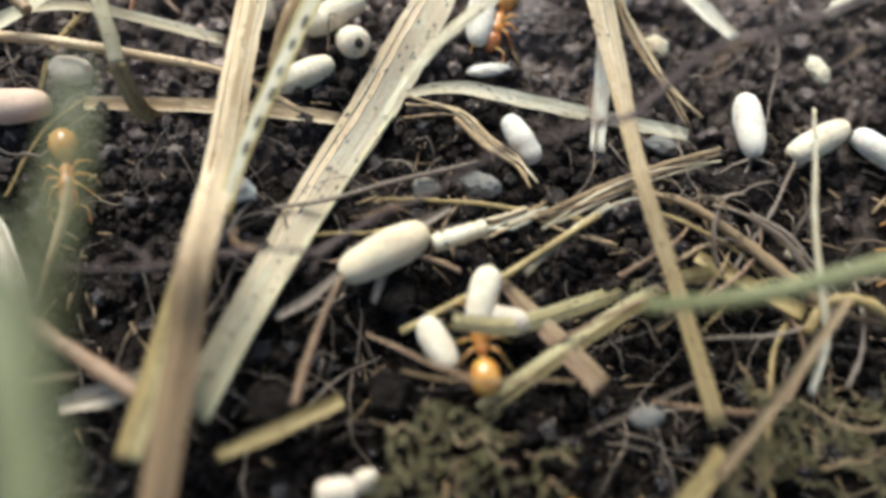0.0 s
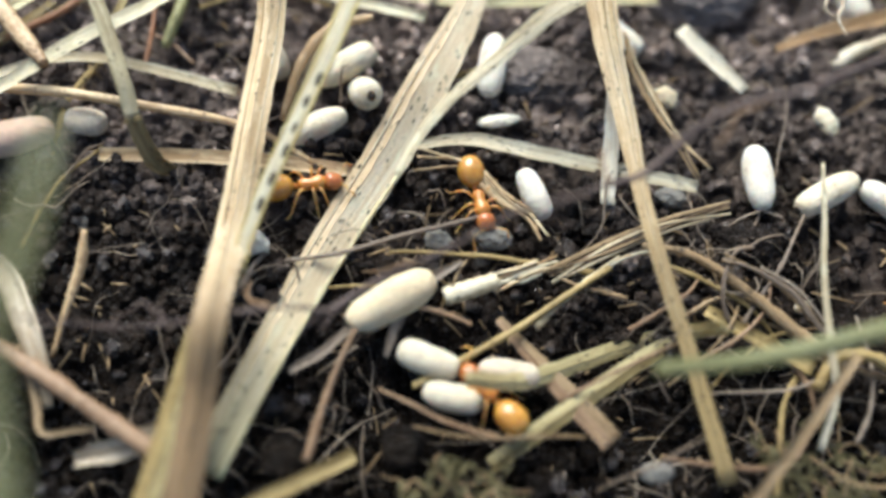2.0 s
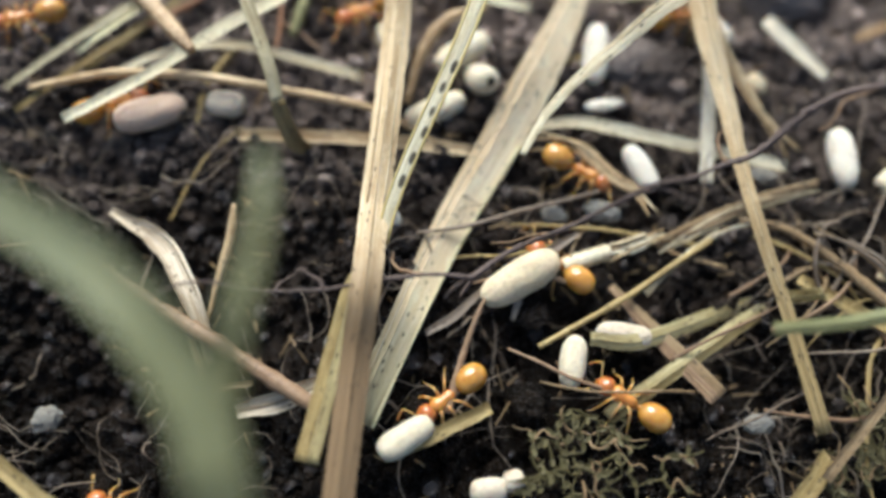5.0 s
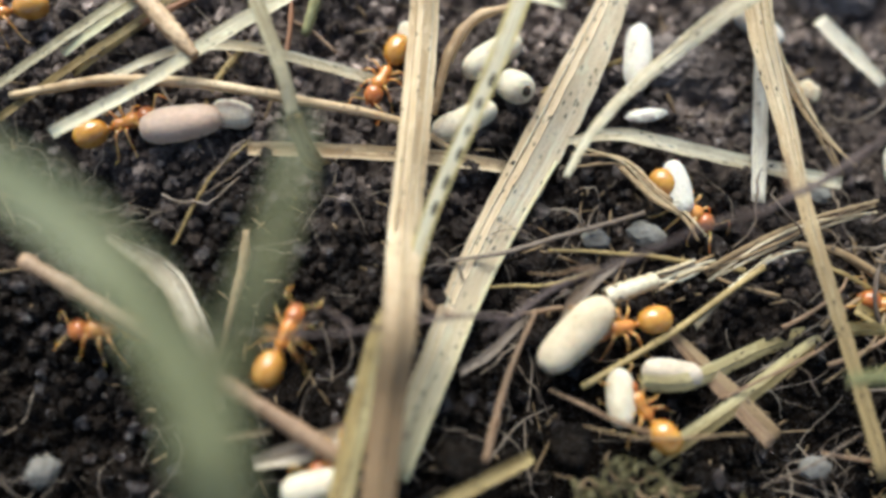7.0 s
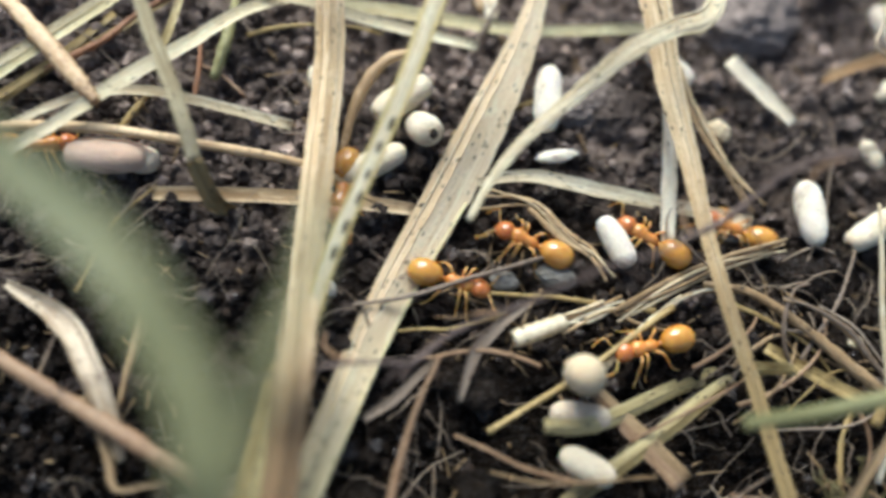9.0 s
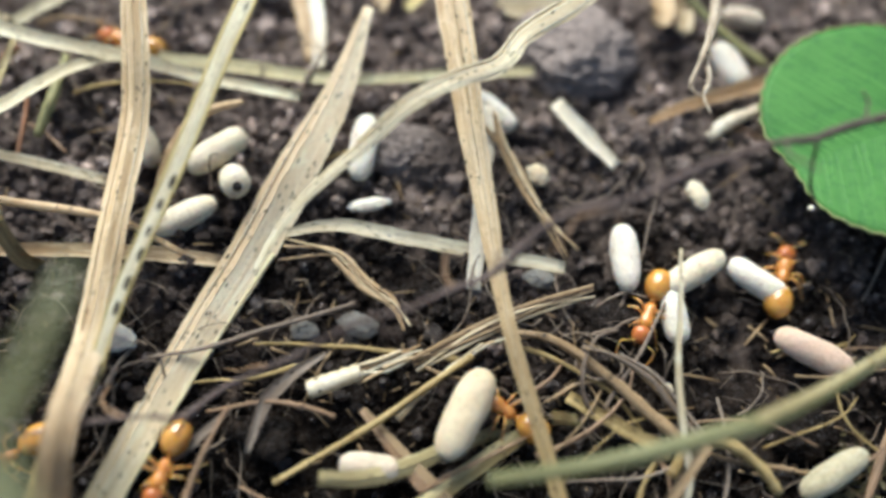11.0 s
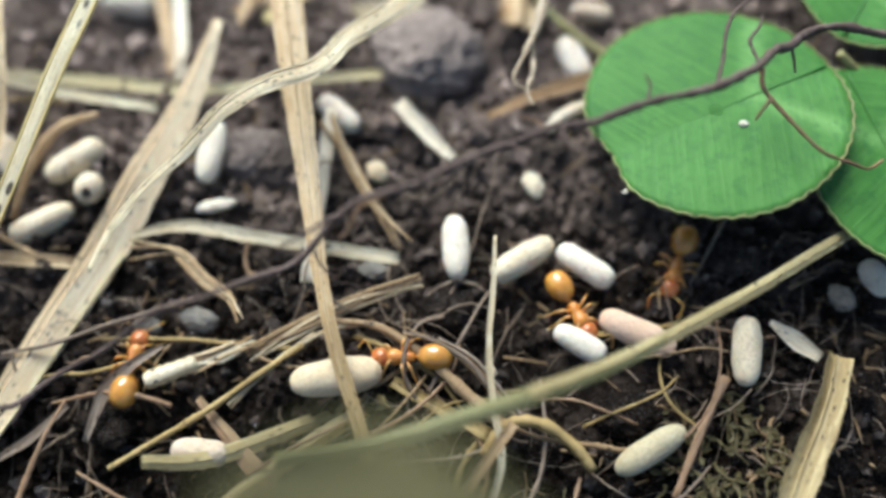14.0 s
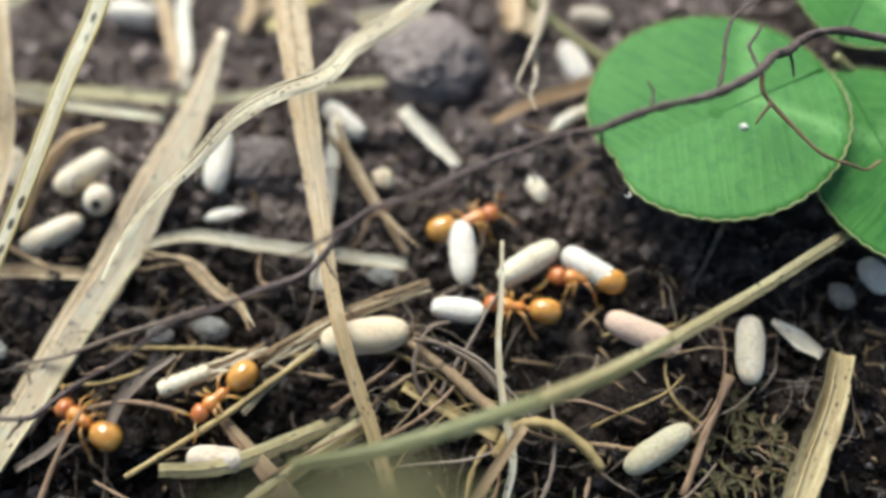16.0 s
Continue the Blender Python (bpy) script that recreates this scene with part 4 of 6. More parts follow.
frayed("tan_straw", "tan tapering straw leaning back", [(1.222, 1.067, 0.241, 0.069), (1.332, 0.878, 0.183, 0.080), (1.486, 0.602, 0.100, 0.067), (1.665, 0.357, 0.008, 0.036)], (TAN, SPECKLED, LITTER), 4, 38)
frayed("curled_scrap", "curled tan dry leaf scrap", [(0.179, 0.350, 0.067, 0.042), (0.439, 0.317, 0.063, 0.072), (0.601, 0.160, 0.043, 0.077), (0.741, 0.062, 0.030, 0.064), (0.794, -0.082, 0.011, 0.029)], (TAN, LITTER, SPECKLED), 4, 39)
stalk("brown_straw", "reddish brown straw on the soil", [(2.137, 1.133, 0.149, 0.044), (2.414, 1.262, 0.165, 0.070), (2.745, 1.374, 0.171, 0.084), (2.912, 1.437, 0.178, 0.084)], ORANGE, seed=40)
stalk("white_stick", "pale grey stick on soil", [(2.468, 1.060, 0.100, 0.063), (2.603, 1.166, 0.114, 0.083), (2.840, 1.281, 0.118, 0.052)], WHITE, "tube", seed=41)
stalk("green_twig", "thin yellow-green plant stem", [(2.389, 2.035, 0.258, 0.048), (2.618, 1.738, 0.208, 0.050), (2.866, 1.540, 0.158, 0.053)], OLIVE, "tube", seed=42)
stalk("dangling_root", "bleached dangling rootlet with a frayed end", [(2.497, 1.845, 0.558, 0.078), (2.445, 1.562, 0.538, 0.064), (2.377, 1.354, 0.518, 0.041), (2.307, 1.213, 0.498, 0.028), (2.272, 1.121, 0.468, 0.022), (2.333, 1.081, 0.442, 0.016)], BARK, "tube", rough=0.18, seed=43)
part_of(tube_mesh("frayed_end", [(2.383, 1.389, 0.478, 0.029), (2.378, 1.176, 0.468, 0.022), (2.342, 1.076, 0.448, 0.019), (2.371, 0.981, 0.430, 0.009)], BARK, 7, 0.2, 6, 44), bpy.data.objects["dangling_root"])
stalk("pale_straw", "blurred pale straw at the back", [(0.042, 2.306, 0.208, 0.086), (0.146, 1.967, 0.158, 0.091), (0.257, 1.536, 0.108, 0.088)], TAN, seed=44)
stalk("pale_straw", "short tan straw at the back", [(0.584, 1.959, 0.158, 0.076), (0.849, 2.193, 0.158, 0.085), (1.054, 2.388, 0.158, 0.094)], TAN, seed=45)
stalk("withered_leaf", "brown curled leaf at the back", [(2.303, 2.311, 0.158, 0.142), (2.319, 1.973, 0.158, 0.151), (2.267, 1.836, 0.158, 0.102)], TAN, fold=0.6, seed=46)
stalk("thin_twig", "thin reddish stem by a cocoon", [(-0.030, -0.476, 0.000, 0.018), (-0.110, -0.640, -0.030, 0.024), (-0.170, -0.800, -0.075, 0.030), (-0.215, -0.950, -0.110, 0.036), (-0.262, -1.150, -0.160, 0.040)], BROWN, "tube", flat=0.6, seed=48)
stalk("tan_straw", "tan straw piece low on the soil", [(-0.570, -1.375, -0.177, 0.049), (-0.355, -1.276, -0.164, 0.071), (-0.051, -1.119, -0.143, 0.067)], DIMMED, seed=50)
stalk("brown_straw", "narrow dull brown fibre strip", [(-0.381, -0.741, -0.134, 0.037), (-0.225, -0.635, -0.121, 0.048), (-0.065, -0.474, -0.100, 0.027)], GREYBROWN, seed=51)
stalk("withered_leaf", "dull bleached crumpled leaf scrap", [(-1.310, -1.142, -0.263, 0.068), (-1.088, -1.090, -0.225, 0.113), (-0.868, -0.994, -0.189, 0.085)], BARK, fold=0.5, seed=52)
stalk("brown_twig", "orange-brown leaning dead stem", [(1.588, -1.433, -0.164, 0.056), (1.634, -1.368, -0.116, 0.056), (1.815, -1.166, -0.050, 0.055), (1.975, -0.965, 0.027, 0.052), (2.210, -0.668, 0.115, 0.049)], LITTER, fold=0.4, seed=53)
stalk("tan_straw", "bent foot of a tan stalk", [(1.636, -1.312, -0.169, 0.101), (1.507, -1.461, -0.138, 0.104), (1.355, -1.604, -0.106, 0.107)], DIMMED, seed=54)
stalk("curled_twig", "thin pinkish curled dead stem", [(-0.520, 0.552, 0.074, 0.032), (-0.449, 0.860, 0.147, 0.064), (-0.309, 1.068, 0.208, 0.059), (-0.083, 1.130, 0.249, 0.033)], TAN, "tube", seed=55)
stalk("tan_straw", "pale straw low on the soil", [(-2.449, -1.388, -0.238, 0.081), (-2.207, -1.564, -0.261, 0.085), (-2.030, -1.664, -0.261, 0.089)], DIMMED, seed=56)
stalk("thin_twig", "thin orange-brown stem under a cocoon", [(3.308, -0.380, -0.087, 0.047), (3.157, -0.637, -0.121, 0.043), (2.989, -0.964, -0.163, 0.039)], BROWN, "tube", seed=57)
stalk("pale_scrap", "pale pointed seed husk piece", [(3.577, -0.087, -0.059, 0.030), (3.694, -0.191, -0.073, 0.090), (3.803, -0.284, -0.085, 0.053)], WHITE, fold=0.5, seed=58)

stalk("withered_leaf", "narrow grey-brown withered strip in the litter", [(0.416, -0.192, -0.003, 0.023), (0.269, -0.302, 0.003, 0.057), (0.145, -0.432, -0.028, 0.067), (0.062, -0.666, -0.105, 0.028)], GREYBROWN, fold=0.5, twist=0.3, seed=94)
stalk("thin_twig", "thin grey-brown rootlet lying on the soil", [(0.548, 0.068, 0.011, 0.026), (0.336, -0.011, 0.021, 0.024), (0.116, -0.086, 0.031, 0.023), (-0.175, -0.171, -0.010, 0.022), (-0.444, -0.210, -0.045, 0.020)], GREYBROWN, "tube", rough=0.14, seed=95)

DEAD = "thin dead rootlets in the litter"
rng = np.random.default_rng(77)
for k in range(46):
    u = rng.random()
    x, y = (rng.uniform(0.2, 3.2), rng.uniform(-1.25, 0.15)) if u < 0.72 else (rng.uniform(-2.4, 4.2), rng.uniform(-1.0, 1.8))
    a, step, w0 = rng.uniform(-0.6, 1.4) + (math.pi if rng.random() < 0.5 else 0), rng.uniform(0.08, 0.17), rng.uniform(0.014, 0.034)
    rise, pts, bend = rng.uniform(0.02, 0.16), [], rng.normal(0, 0.12)
    n_pts = int(rng.integers(5, 9))
    for j in range(n_pts):
        pts.append((x, y, ground_z(x, y) + 0.03 + rise * math.sin(math.pi * (j + 0.3) / n_pts), w0 * (1 - 0.55 * j / n_pts)))
        a += bend + rng.normal(0, 0.12)
        x, y = x + math.cos(a) * step, y + math.sin(a) * step
    mat, tone = ((LITTER, "tan brown"), (GREYBROWN, "grey-brown"), (DIMMED, "ochre"), (BROWN, "reddish brown"))[k % 4]
    tagged(tube_mesh("dead_rootlet", pts, mat, 7, 0.12, 6, 200 + k, flat=0.7), "thin curled %s dead rootlet in the litter" % tone, "rootlet", DEAD)

# the long dark root with its side rootlets
root = tagged(new("root"), "long dark wiry root arching over straw and leaf", "root")
RUN = curve_through([(4.601, 1.001, 0.815, 0.074), (4.325, 1.026, 0.816, 0.073), (4.074, 1.075, 0.818, 0.072), (3.731, 1.063, 0.851, 0.070), (3.534, 0.934, 0.902, 0.067), (3.383, 0.749, 0.970, 0.063), (3.021, 0.605, 0.985, 0.059), (2.637, 0.485, 0.944, 0.057), (2.366, 0.434, 0.934, 0.053), (2.092, 0.328, 0.908, 0.049), (1.751, 0.165, 0.952, 0.045), (1.455, 0.113, 0.785, 0.044), (1.197, 0.002, 0.569, 0.045), (0.890, -0.208, 0.644, 0.041), (0.639, -0.321, 0.676, 0.038), (0.195, -0.388, 0.318, 0.041), (-0.129, -0.520, 0.215, 0.040), (-0.285, -0.631, 0.271, 0.036), (-0.758, -0.616, 0.192, 0.030), (-1.074, -0.697, 0.204, 0.025), (-1.367, -0.711, 0.283, 0.020), (-1.685, -0.814, 0.374, 0.015)], 6)
CLOVER_EDGE = 2.587
for i in range(len(RUN)):
    sway = Vector((i * 0.16, 3.0, 1.0))
    RUN[i, 0] += 0.030 * noise.noise(sway)
    RUN[i, 1] += 0.045 * noise.noise(sway + Vector((0, 7, 0)))
    RUN[i, 2] += 0.030 * noise.noise(sway + Vector((0, 0, 9)))
    RUN[i, 3] *= 0.64 + 0.25 * noise.noise(sway * 2.1)
part_of(tube_mesh("main_root", RUN, ROOT, 12, 0.11, 4, 3), root, "dark brown knobbly main root")
rng = np.random.default_rng(21)
for k in range(24):
    i = int(len(RUN) * (0.04 + 0.9 * (k + rng.uniform(-0.3, 0.3)) / 24))
    if RUN[i, 0] > CLOVER_EDGE:
        continue
    p, a = RUN[i, :3].copy(), rng.uniform(0, 6.28)
    n_pts, w0 = int(rng.integers(4, 8)), rng.uniform(0.012, 0.026)
    pts, drop = [], rng.uniform(-0.05, 0.02)
    for j in range(n_pts):
        pts.append((*p, w0 * (1 - 0.7 * j / n_pts)))
        a += rng.normal(0, 0.55)
        step = rng.uniform(0.03, 0.075)
        p = p + np.array((math.cos(a) * step, math.sin(a) * step, drop))
    part_of(tube_mesh("rootlet", pts, ROOT if k % 3 else BROWN, 6, 0.12, 5, k), root, "thin curly side rootlet")

for k, run in enumerate(([(2.592, 0.450, 0.970, 0.018), (2.621, 0.411, 0.813, 0.016), (2.679, 0.383, 0.657, 0.014), (2.778, 0.385, 0.500, 0.011)], [(2.840, 0.576, 0.950, 0.016), (2.859, 0.652, 0.975, 0.013), (2.831, 0.700, 1.000, 0.011)], [(3.195, 0.720, 0.900, 0.022), (3.248, 0.872, 0.890, 0.020), (3.297, 1.060, 0.880, 0.019), (3.367, 1.198, 0.870, 0.018), (3.464, 1.284, 0.860, 0.016), (3.591, 1.352, 0.850, 0.015)], [(3.439, 0.842, 0.850, 0.019), (3.410, 0.954, 0.862, 0.018), (3.404, 1.005, 0.875, 0.017), (3.452, 1.066, 0.888, 0.016), (3.482, 1.128, 0.900, 0.014)], [(3.444, 0.850, 0.840, 0.025), (3.448, 0.785, 0.794, 0.024), (3.494, 0.732, 0.748, 0.022), (3.600, 0.607, 0.701, 0.021), (3.704, 0.501, 0.655, 0.019), (3.794, 0.479, 0.609, 0.018), (3.900, 0.472, 0.562, 0.017), (3.990, 0.473, 0.516, 0.016), (4.101, 0.555, 0.470, 0.015)], [(3.471, 0.700, 0.790, 0.019), (3.437, 0.666, 0.745, 0.015), (3.413, 0.645, 0.700, 0.011)], [(3.617, 0.983, 0.820, 0.020), (3.633, 0.946, 0.785, 0.016), (3.639, 0.895, 0.750, 0.011)])):
    part_of(tube_mesh("rootlet", run, BROWN if k in (4, 5) else ROOT, 7, 0.12, 5, 60 + k), root, "thin hooked rootlet over the leaf")

# cocoons that stay where they are
C1, C2 = "cream oval ant cocoon lying on dark soil", "white oval ant cocoon lying on dark soil"
cocoon((-0.216, 0.898, 0.120), 35.7, 4.3, 0.362, 0.166, CREAM, C1, 0, 1)
cocoon((-0.103, 0.718, 0.112), -67.6, 44.3, 0.281, 0.175, CREAM, "cream cocoon with a dark spot facing up", 1, 2)
cocoon((-0.358, 0.534, 0.051), 28.1, 3.5, 0.365, 0.161, CREAM, C1, 0, 3)
cocoon((-0.615, 0.955, 0.096), -62.7, -6.6, 0.296, 0.154, CREAM, C1, 0, 4)
cocoon((0.563, 0.936, 0.130), -95.9, -7.4, 0.393, 0.165, IVORY, C2, 0, 5)
cocoon((1.943, 0.332, 0.049), -87.5, -7.4, 0.365, 0.162, IVORY, C2, -1, 6)
cocoon((2.300, 0.263, 0.030), 30.7, 3.8, 0.383, 0.160, CREAM, C1, -1, 7)
cocoon((2.631, 0.222, 0.018), -36.0, -4.4, 0.345, 0.153, IVORY, C2, -1, 8)
cocoon((2.875, -0.150, -0.030), -27.3, -3.4, 0.416, 0.165, PINKPUPA, "pinkish tan ant cocoon on dark soil", 0, 9)
cocoon((3.423, -0.253, -0.047), -99.3, -7.3, 0.368, 0.162, CREAM, C1, 0, 10)
cocoon((2.888, -0.741, -0.111), 29.8, 3.7, 0.409, 0.154, DIRTYPUPA, "yellowish cream cocoon half in the litter", 0, 11)
cocoon((-0.113, 2.109, 0.128), -13.3, 0.0, 0.344, 0.192, IVORY, C2, 0, 12)
cocoon((2.661, 1.558, 0.128), -73.0, 0.0, 0.326, 0.166, IVORY, C2, 0, 13)
cocoon((1.275, 1.196, 0.121), -44.5, -2.7, 0.305, 0.142, IVORY, C2, 0, 14)
cocoon((0.646, -0.720, -0.132), -5.0, -0.7, 0.293, 0.150, GREYPUPA, "greyish cocoon half under straw", 0, 15)
cocoon((2.797, 1.924, 0.128), -11.5, 0.0, 0.254, 0.137, GREYPUPA, "greyish cocoon at the back", 0, 16)
cocoon((4.158, 0.133, -0.011), -63.3, -6.6, 0.218, 0.152, IVORY, C2, 0, 17)
cocoon((-1.530, 0.528, 0.020), -8.0, 1.8, 0.215, 0.150, GREYPUPA, "greyish cocoon beside a flat straw", 0, 19)
cocoon((-0.054, -1.503, -0.243), 5.4, 0.7, 0.179, 0.137, GREYPUPA, "greyish cocoon sunk in the soil", 0, 20)
cocoon((0.070, -1.452, -0.237), 19.2, 2.4, 0.103, 0.110, GREYPUPA, "small greyish cocoon sunk in the soil", 0, 21)

# scraps and pebbles
def scrap(name, p, yaw, tilt, length, width, material, label, seed):
    ob = clod(name, p, (length / 2, width / 2, width / 2), material, label, 0.7, seed)
    ob.matrix_basis = at(p, yaw, tilt)
    return tagged(ob, category="scrap", group="scraps in the litter")


scrap("seed", (2.103, -0.337, -0.082), 17.0, 2.2, 0.083, 0.063, TANPUPA, "tiny yellowish round seed on soil", 41)
scrap("silk_scrap", (0.602, 0.629, 0.044), 10.2, 1.3, 0.219, 0.074, IVORY, "torn white scrap of cocoon silk", 42)
scrap("husk", (2.379, 0.719, 0.056), -66.7, -6.8, 0.160, 0.105, CREAM, "small yellowish white husk on soil", 43)
scrap("husk", (1.506, 0.808, 0.087), -57.2, -6.2, 0.132, 0.106, TANPUPA, "small tan empty husk on soil", 44)
scrap("pebble", (3.966, 0.035, -0.043), -57.4, -6.3, 0.153, 0.122, PALEPEBBLE, "small bluish grey rounded pebble", 45)
scrap("pebble", (0.573, -0.023, -0.051), -18.4, -2.4, 0.192, 0.123, PALEPEBBLE, "small grey-white rounded pebble", 46)
scrap("shell_scrap", (-0.629, -0.104, -0.043), -17.8, -1.5, 0.201, 0.129, IVORY, "angular white scrap of shell", 47)
scrap("pebble", (0.302, -0.060, -0.046), -10.4, -1.3, 0.144, 0.101, PALEPEBBLE, "small grey-white rounded pebble", 48)
scrap("pebble", (-0.369, -1.130, -0.225), -14.4, -1.8, 0.206, 0.170, PEBBLE, "rounded grey pebble in the soil", 49)
scrap("pebble", (0.152, -1.074, -0.218), -8.8, -1.1, 0.159, 0.143, PEBBLE, "rounded grey pebble in the soil", 50)
scrap("pebble", (1.331, -1.137, -0.226), 6.8, 0.9, 0.150, 0.104, PALEPEBBLE, "small grey-green pebble in the soil", 51)
scrap("pebble", (1.499, 0.241, -0.027), -12.1, -1.6, 0.153, 0.108, PALEPEBBLE, "small grey pebble on the soil", 52)
scrap("pebble", (0.183, -0.607, -0.157), 9.8, 1.3, 0.167, 0.152, PEBBLE, "rounded grey pebble in the soil", 53)
scrap("pebble", (-2.267, -1.174, -0.381), 13.2, 1.7, 0.137, 0.125, PALEPEBBLE, "small grey pebble on the soil", 54)
scrap("pebble", (-0.852, -0.802, -0.173), -0.0, 4.5, 0.087, 0.081, PALEPEBBLE, "tiny bluish grey pebble on soil", 55)

scrap("silk_scrap", (3.444, 0.793, 0.475), -1.7, -0.2, 0.047, 0.039, IVORY, "tiny white crumb on a clover leaflet", 56)
scrap("silk_scrap", (3.850, 0.551, 0.414), 17.6, 2.3, 0.039, 0.029, IVORY, "tiny white crumb at a leaflet's edge", 57)
scrap("silk_scrap", (2.812, 0.454, 0.381), 8.6, 1.1, 0.036, 0.029, IVORY, "tiny white crumb at a leaflet's edge", 58)

# shrivelled moss in the litter
MOSS = straw_material("olive_moss", (0.135, 0.115, 0.048), (0.09, 0.075, 0.032), (0.06, 0.048, 0.02), 0.3)


def moss(p, spread, seed):
    """A shrivelled moss tuft: curly strands with small pointed leaves rising from one spot."""
    rng = np.random.default_rng(seed)
    tuft = tagged(new("moss_tuft"), "shrivelled olive moss tuft in the litter", "moss", "moss tufts in the litter")
    for k in range(12):
        a, pts = rng.uniform(0, 6.28), []
        q = np.array(p) + np.array((rng.normal(0, spread * 0.45), rng.normal(0, spread * 0.35), -0.03))
        rise = rng.uniform(0.005, 0.035)
        for j in range(7):
            pts.append((*q, 0.018 * (1 - 0.10 * j)))
            a += rng.normal(0, 0.7)
            q = q + np.array((math.cos(a) * 0.045, math.sin(a) * 0.045, rise * (1 - j / 4)))
        part_of(tube_mesh("strand", pts, MOSS if k % 4 else BASEBROWN, 6, 0.18, 4, seed + k, flat=0.5), tuft)
        for j in (2, 4):
            base, b = np.array(pts[j][:3]), rng.uniform(0, 6.28)
            way = np.array((math.cos(b) * 0.05, math.sin(b) * 0.05, rng.uniform(0.0, 0.025)))
            part_of(blade_mesh("leaf", [(*base, 0.012), (*(base + way * 0.5), 0.030), (*(base + way), 0.006)], MOSS, fold=0.5, ribs=1, per=3, seed=seed + j), tuft)


for place, spread in (((0.426, -1.407, -0.231), 0.25), ((0.814, -1.479, -0.240), 0.25), ((2.029, -1.279, -0.214), 0.3), ((1.753, -1.428, -0.234), 0.25), ((0.471, -1.179, -0.211), 0.15),
                      ((3.455, -0.849, -0.200), 0.20), ((3.233, -0.707, -0.200), 0.20), ((3.094, -0.874, -0.200), 0.20), ((3.448, -0.570, -0.180), 0.20), ((2.101, -1.104, -0.200), 0.20), ((2.278, -1.182, -0.200), 0.20), ((1.898, -1.149, -0.200), 0.20), ((0.326, -1.386, -0.250), 0.20)):
    moss(place, spread, 71 + int(100 * abs(place[0])))

# clods
clod("soil_clod", (-0.353, -1.100, -0.271), (0.12, 0.1, 0.1), CRUMB, "dark rounded soil clod lying in litter", 0.7, 11)
clod("soil_clod", (0.167, -1.030, -0.262), (0.10, 0.09, 0.09), CRUMB, "dark rounded soil clod lying in litter", 0.8, 12)
clod("soil_clod", (0.134, -0.555, -0.190), (0.13, 0.1, 0.1), CRUMB, "dark rounded soil clod lying in litter", 0.7, 13)
clod("soil_clod", (1.962, 0.097, -0.125), (0.16, 0.1, 0.1), CRUMB, "dark rounded soil clod lying in litter", 0.7, 14)
clod("soil_clod", (0.943, 0.940, 0.004), (0.22, 0.16, 0.14), CRUMB, "dark rounded soil clod lying in litter", 0.8, 15)
clod("soil_clod", (1.774, 1.670, 0.078), (0.36, 0.30, 0.30), PEBBLE, "large rough grey-brown soil clod", 0.55, 3)
clod("soil_clod", (0.776, 0.991, 0.031), (0.24, 0.16, 0.16), PEBBLE, "flat grey clod of soil", 0.6, 5)
clod("soil_clod", (1.897, 0.026, -0.095), (0.15, 0.12, 0.12), CRUMB, "dark rounded soil clod lying in litter", 0.7, 7)
clod("soil_clod", (2.801, -0.517, -0.185), (0.16, 0.13, 0.12), CRUMB, "dark rounded soil clod lying in litter", 0.7, 8)
clod("soil_clod", (3.440, 0.341, -0.074), (0.22, 0.14, 0.14), CRUMB, "dark rounded soil clod lying in litter", 0.7, 9)


# clover leaf
def leaf_material():
    m, n, l, b = nodes("clover_green")
    fib = noise_of(n, l, coords(n, l, "UV", (26.0, 2.5, 1.0)), 1.0, 3)
    patch = noise_of(n, l, coords(n, l), 3.0, 4)
    c = mixed(n, l, ramp(n, l, patch, [(0.35, (0, 0, 0)), (0.7, (1, 1, 1))]), (0.034, 0.122, 0.018), (0.056, 0.168, 0.028))
    c = mixed(n, l, ramp(n, l, fib, [(0.42, (0, 0, 0)), (0.60, (0.32,) * 3)]), c, (0.088, 0.215, 0.044))
    mark = n.new("ShaderNodeSeparateXYZ")
    l.new(coords(n, l, "UV", (1.0, 1.0, 1.0)), mark.inputs[0])
    bend = n.new("ShaderNodeMath")
    bend.operation, bend.inputs[1].default_value = "MULTIPLY_ADD", 1.1
    l.new(mark.outputs[1], bend.inputs[0])
    l.new(mark.outputs[0], bend.inputs[2])
    band = ramp(n, l, bend.outputs[0], [(0.36, (0, 0, 0)), (0.45, (0.6,) * 3), (0.56, (0, 0, 0))])
    band = mixed(n, l, 1.0, band, ramp(n, l, patch, [(0.30, (0.3,) * 3), (0.6, (1, 1, 1))]), "MULTIPLY")
    c = mixed(n, l, band, c, (0.17, 0.34, 0.10))
    c = mixed(n, l, ramp(n, l, noise_of(n, l, coords(n, l), 16, 5, 0.7), [(0.36, (0.45,) * 3), (0.5, (0, 0, 0))]), c, (0.014, 0.085, 0.016))
    c = mixed(n, l, ramp(n, l, noise_of(n, l, coords(n, l), 45, 3, 0.7), [(0.70, (0, 0, 0)), (0.76, (0.7,) * 3)]), c, (0.30, 0.33, 0.26))
    l.new(c, b.inputs["Base Color"])
    b.inputs["Roughness"].default_value = 0.65
    b.inputs["Specular IOR Level"].default_value = 0.22
    b.inputs["Subsurface Weight"].default_value = 0.15
    b.inputs["Subsurface Radius"].default_value = (0.0004, 0.0008, 0.0002)
    bump(n, l, b, fib, 0.7, 0.012 * S)
    return m


CLOVER = leaf_material()
VEIN = straw_material("leaf_vein", (0.06, 0.175, 0.035), (0.045, 0.145, 0.028), (0.035, 0.12, 0.025), 0.0)
RIM = straw_material("leaf_rim", (0.30, 0.34, 0.14), (0.20, 0.26, 0.09), (0.16, 0.14, 0.06), 0.2)


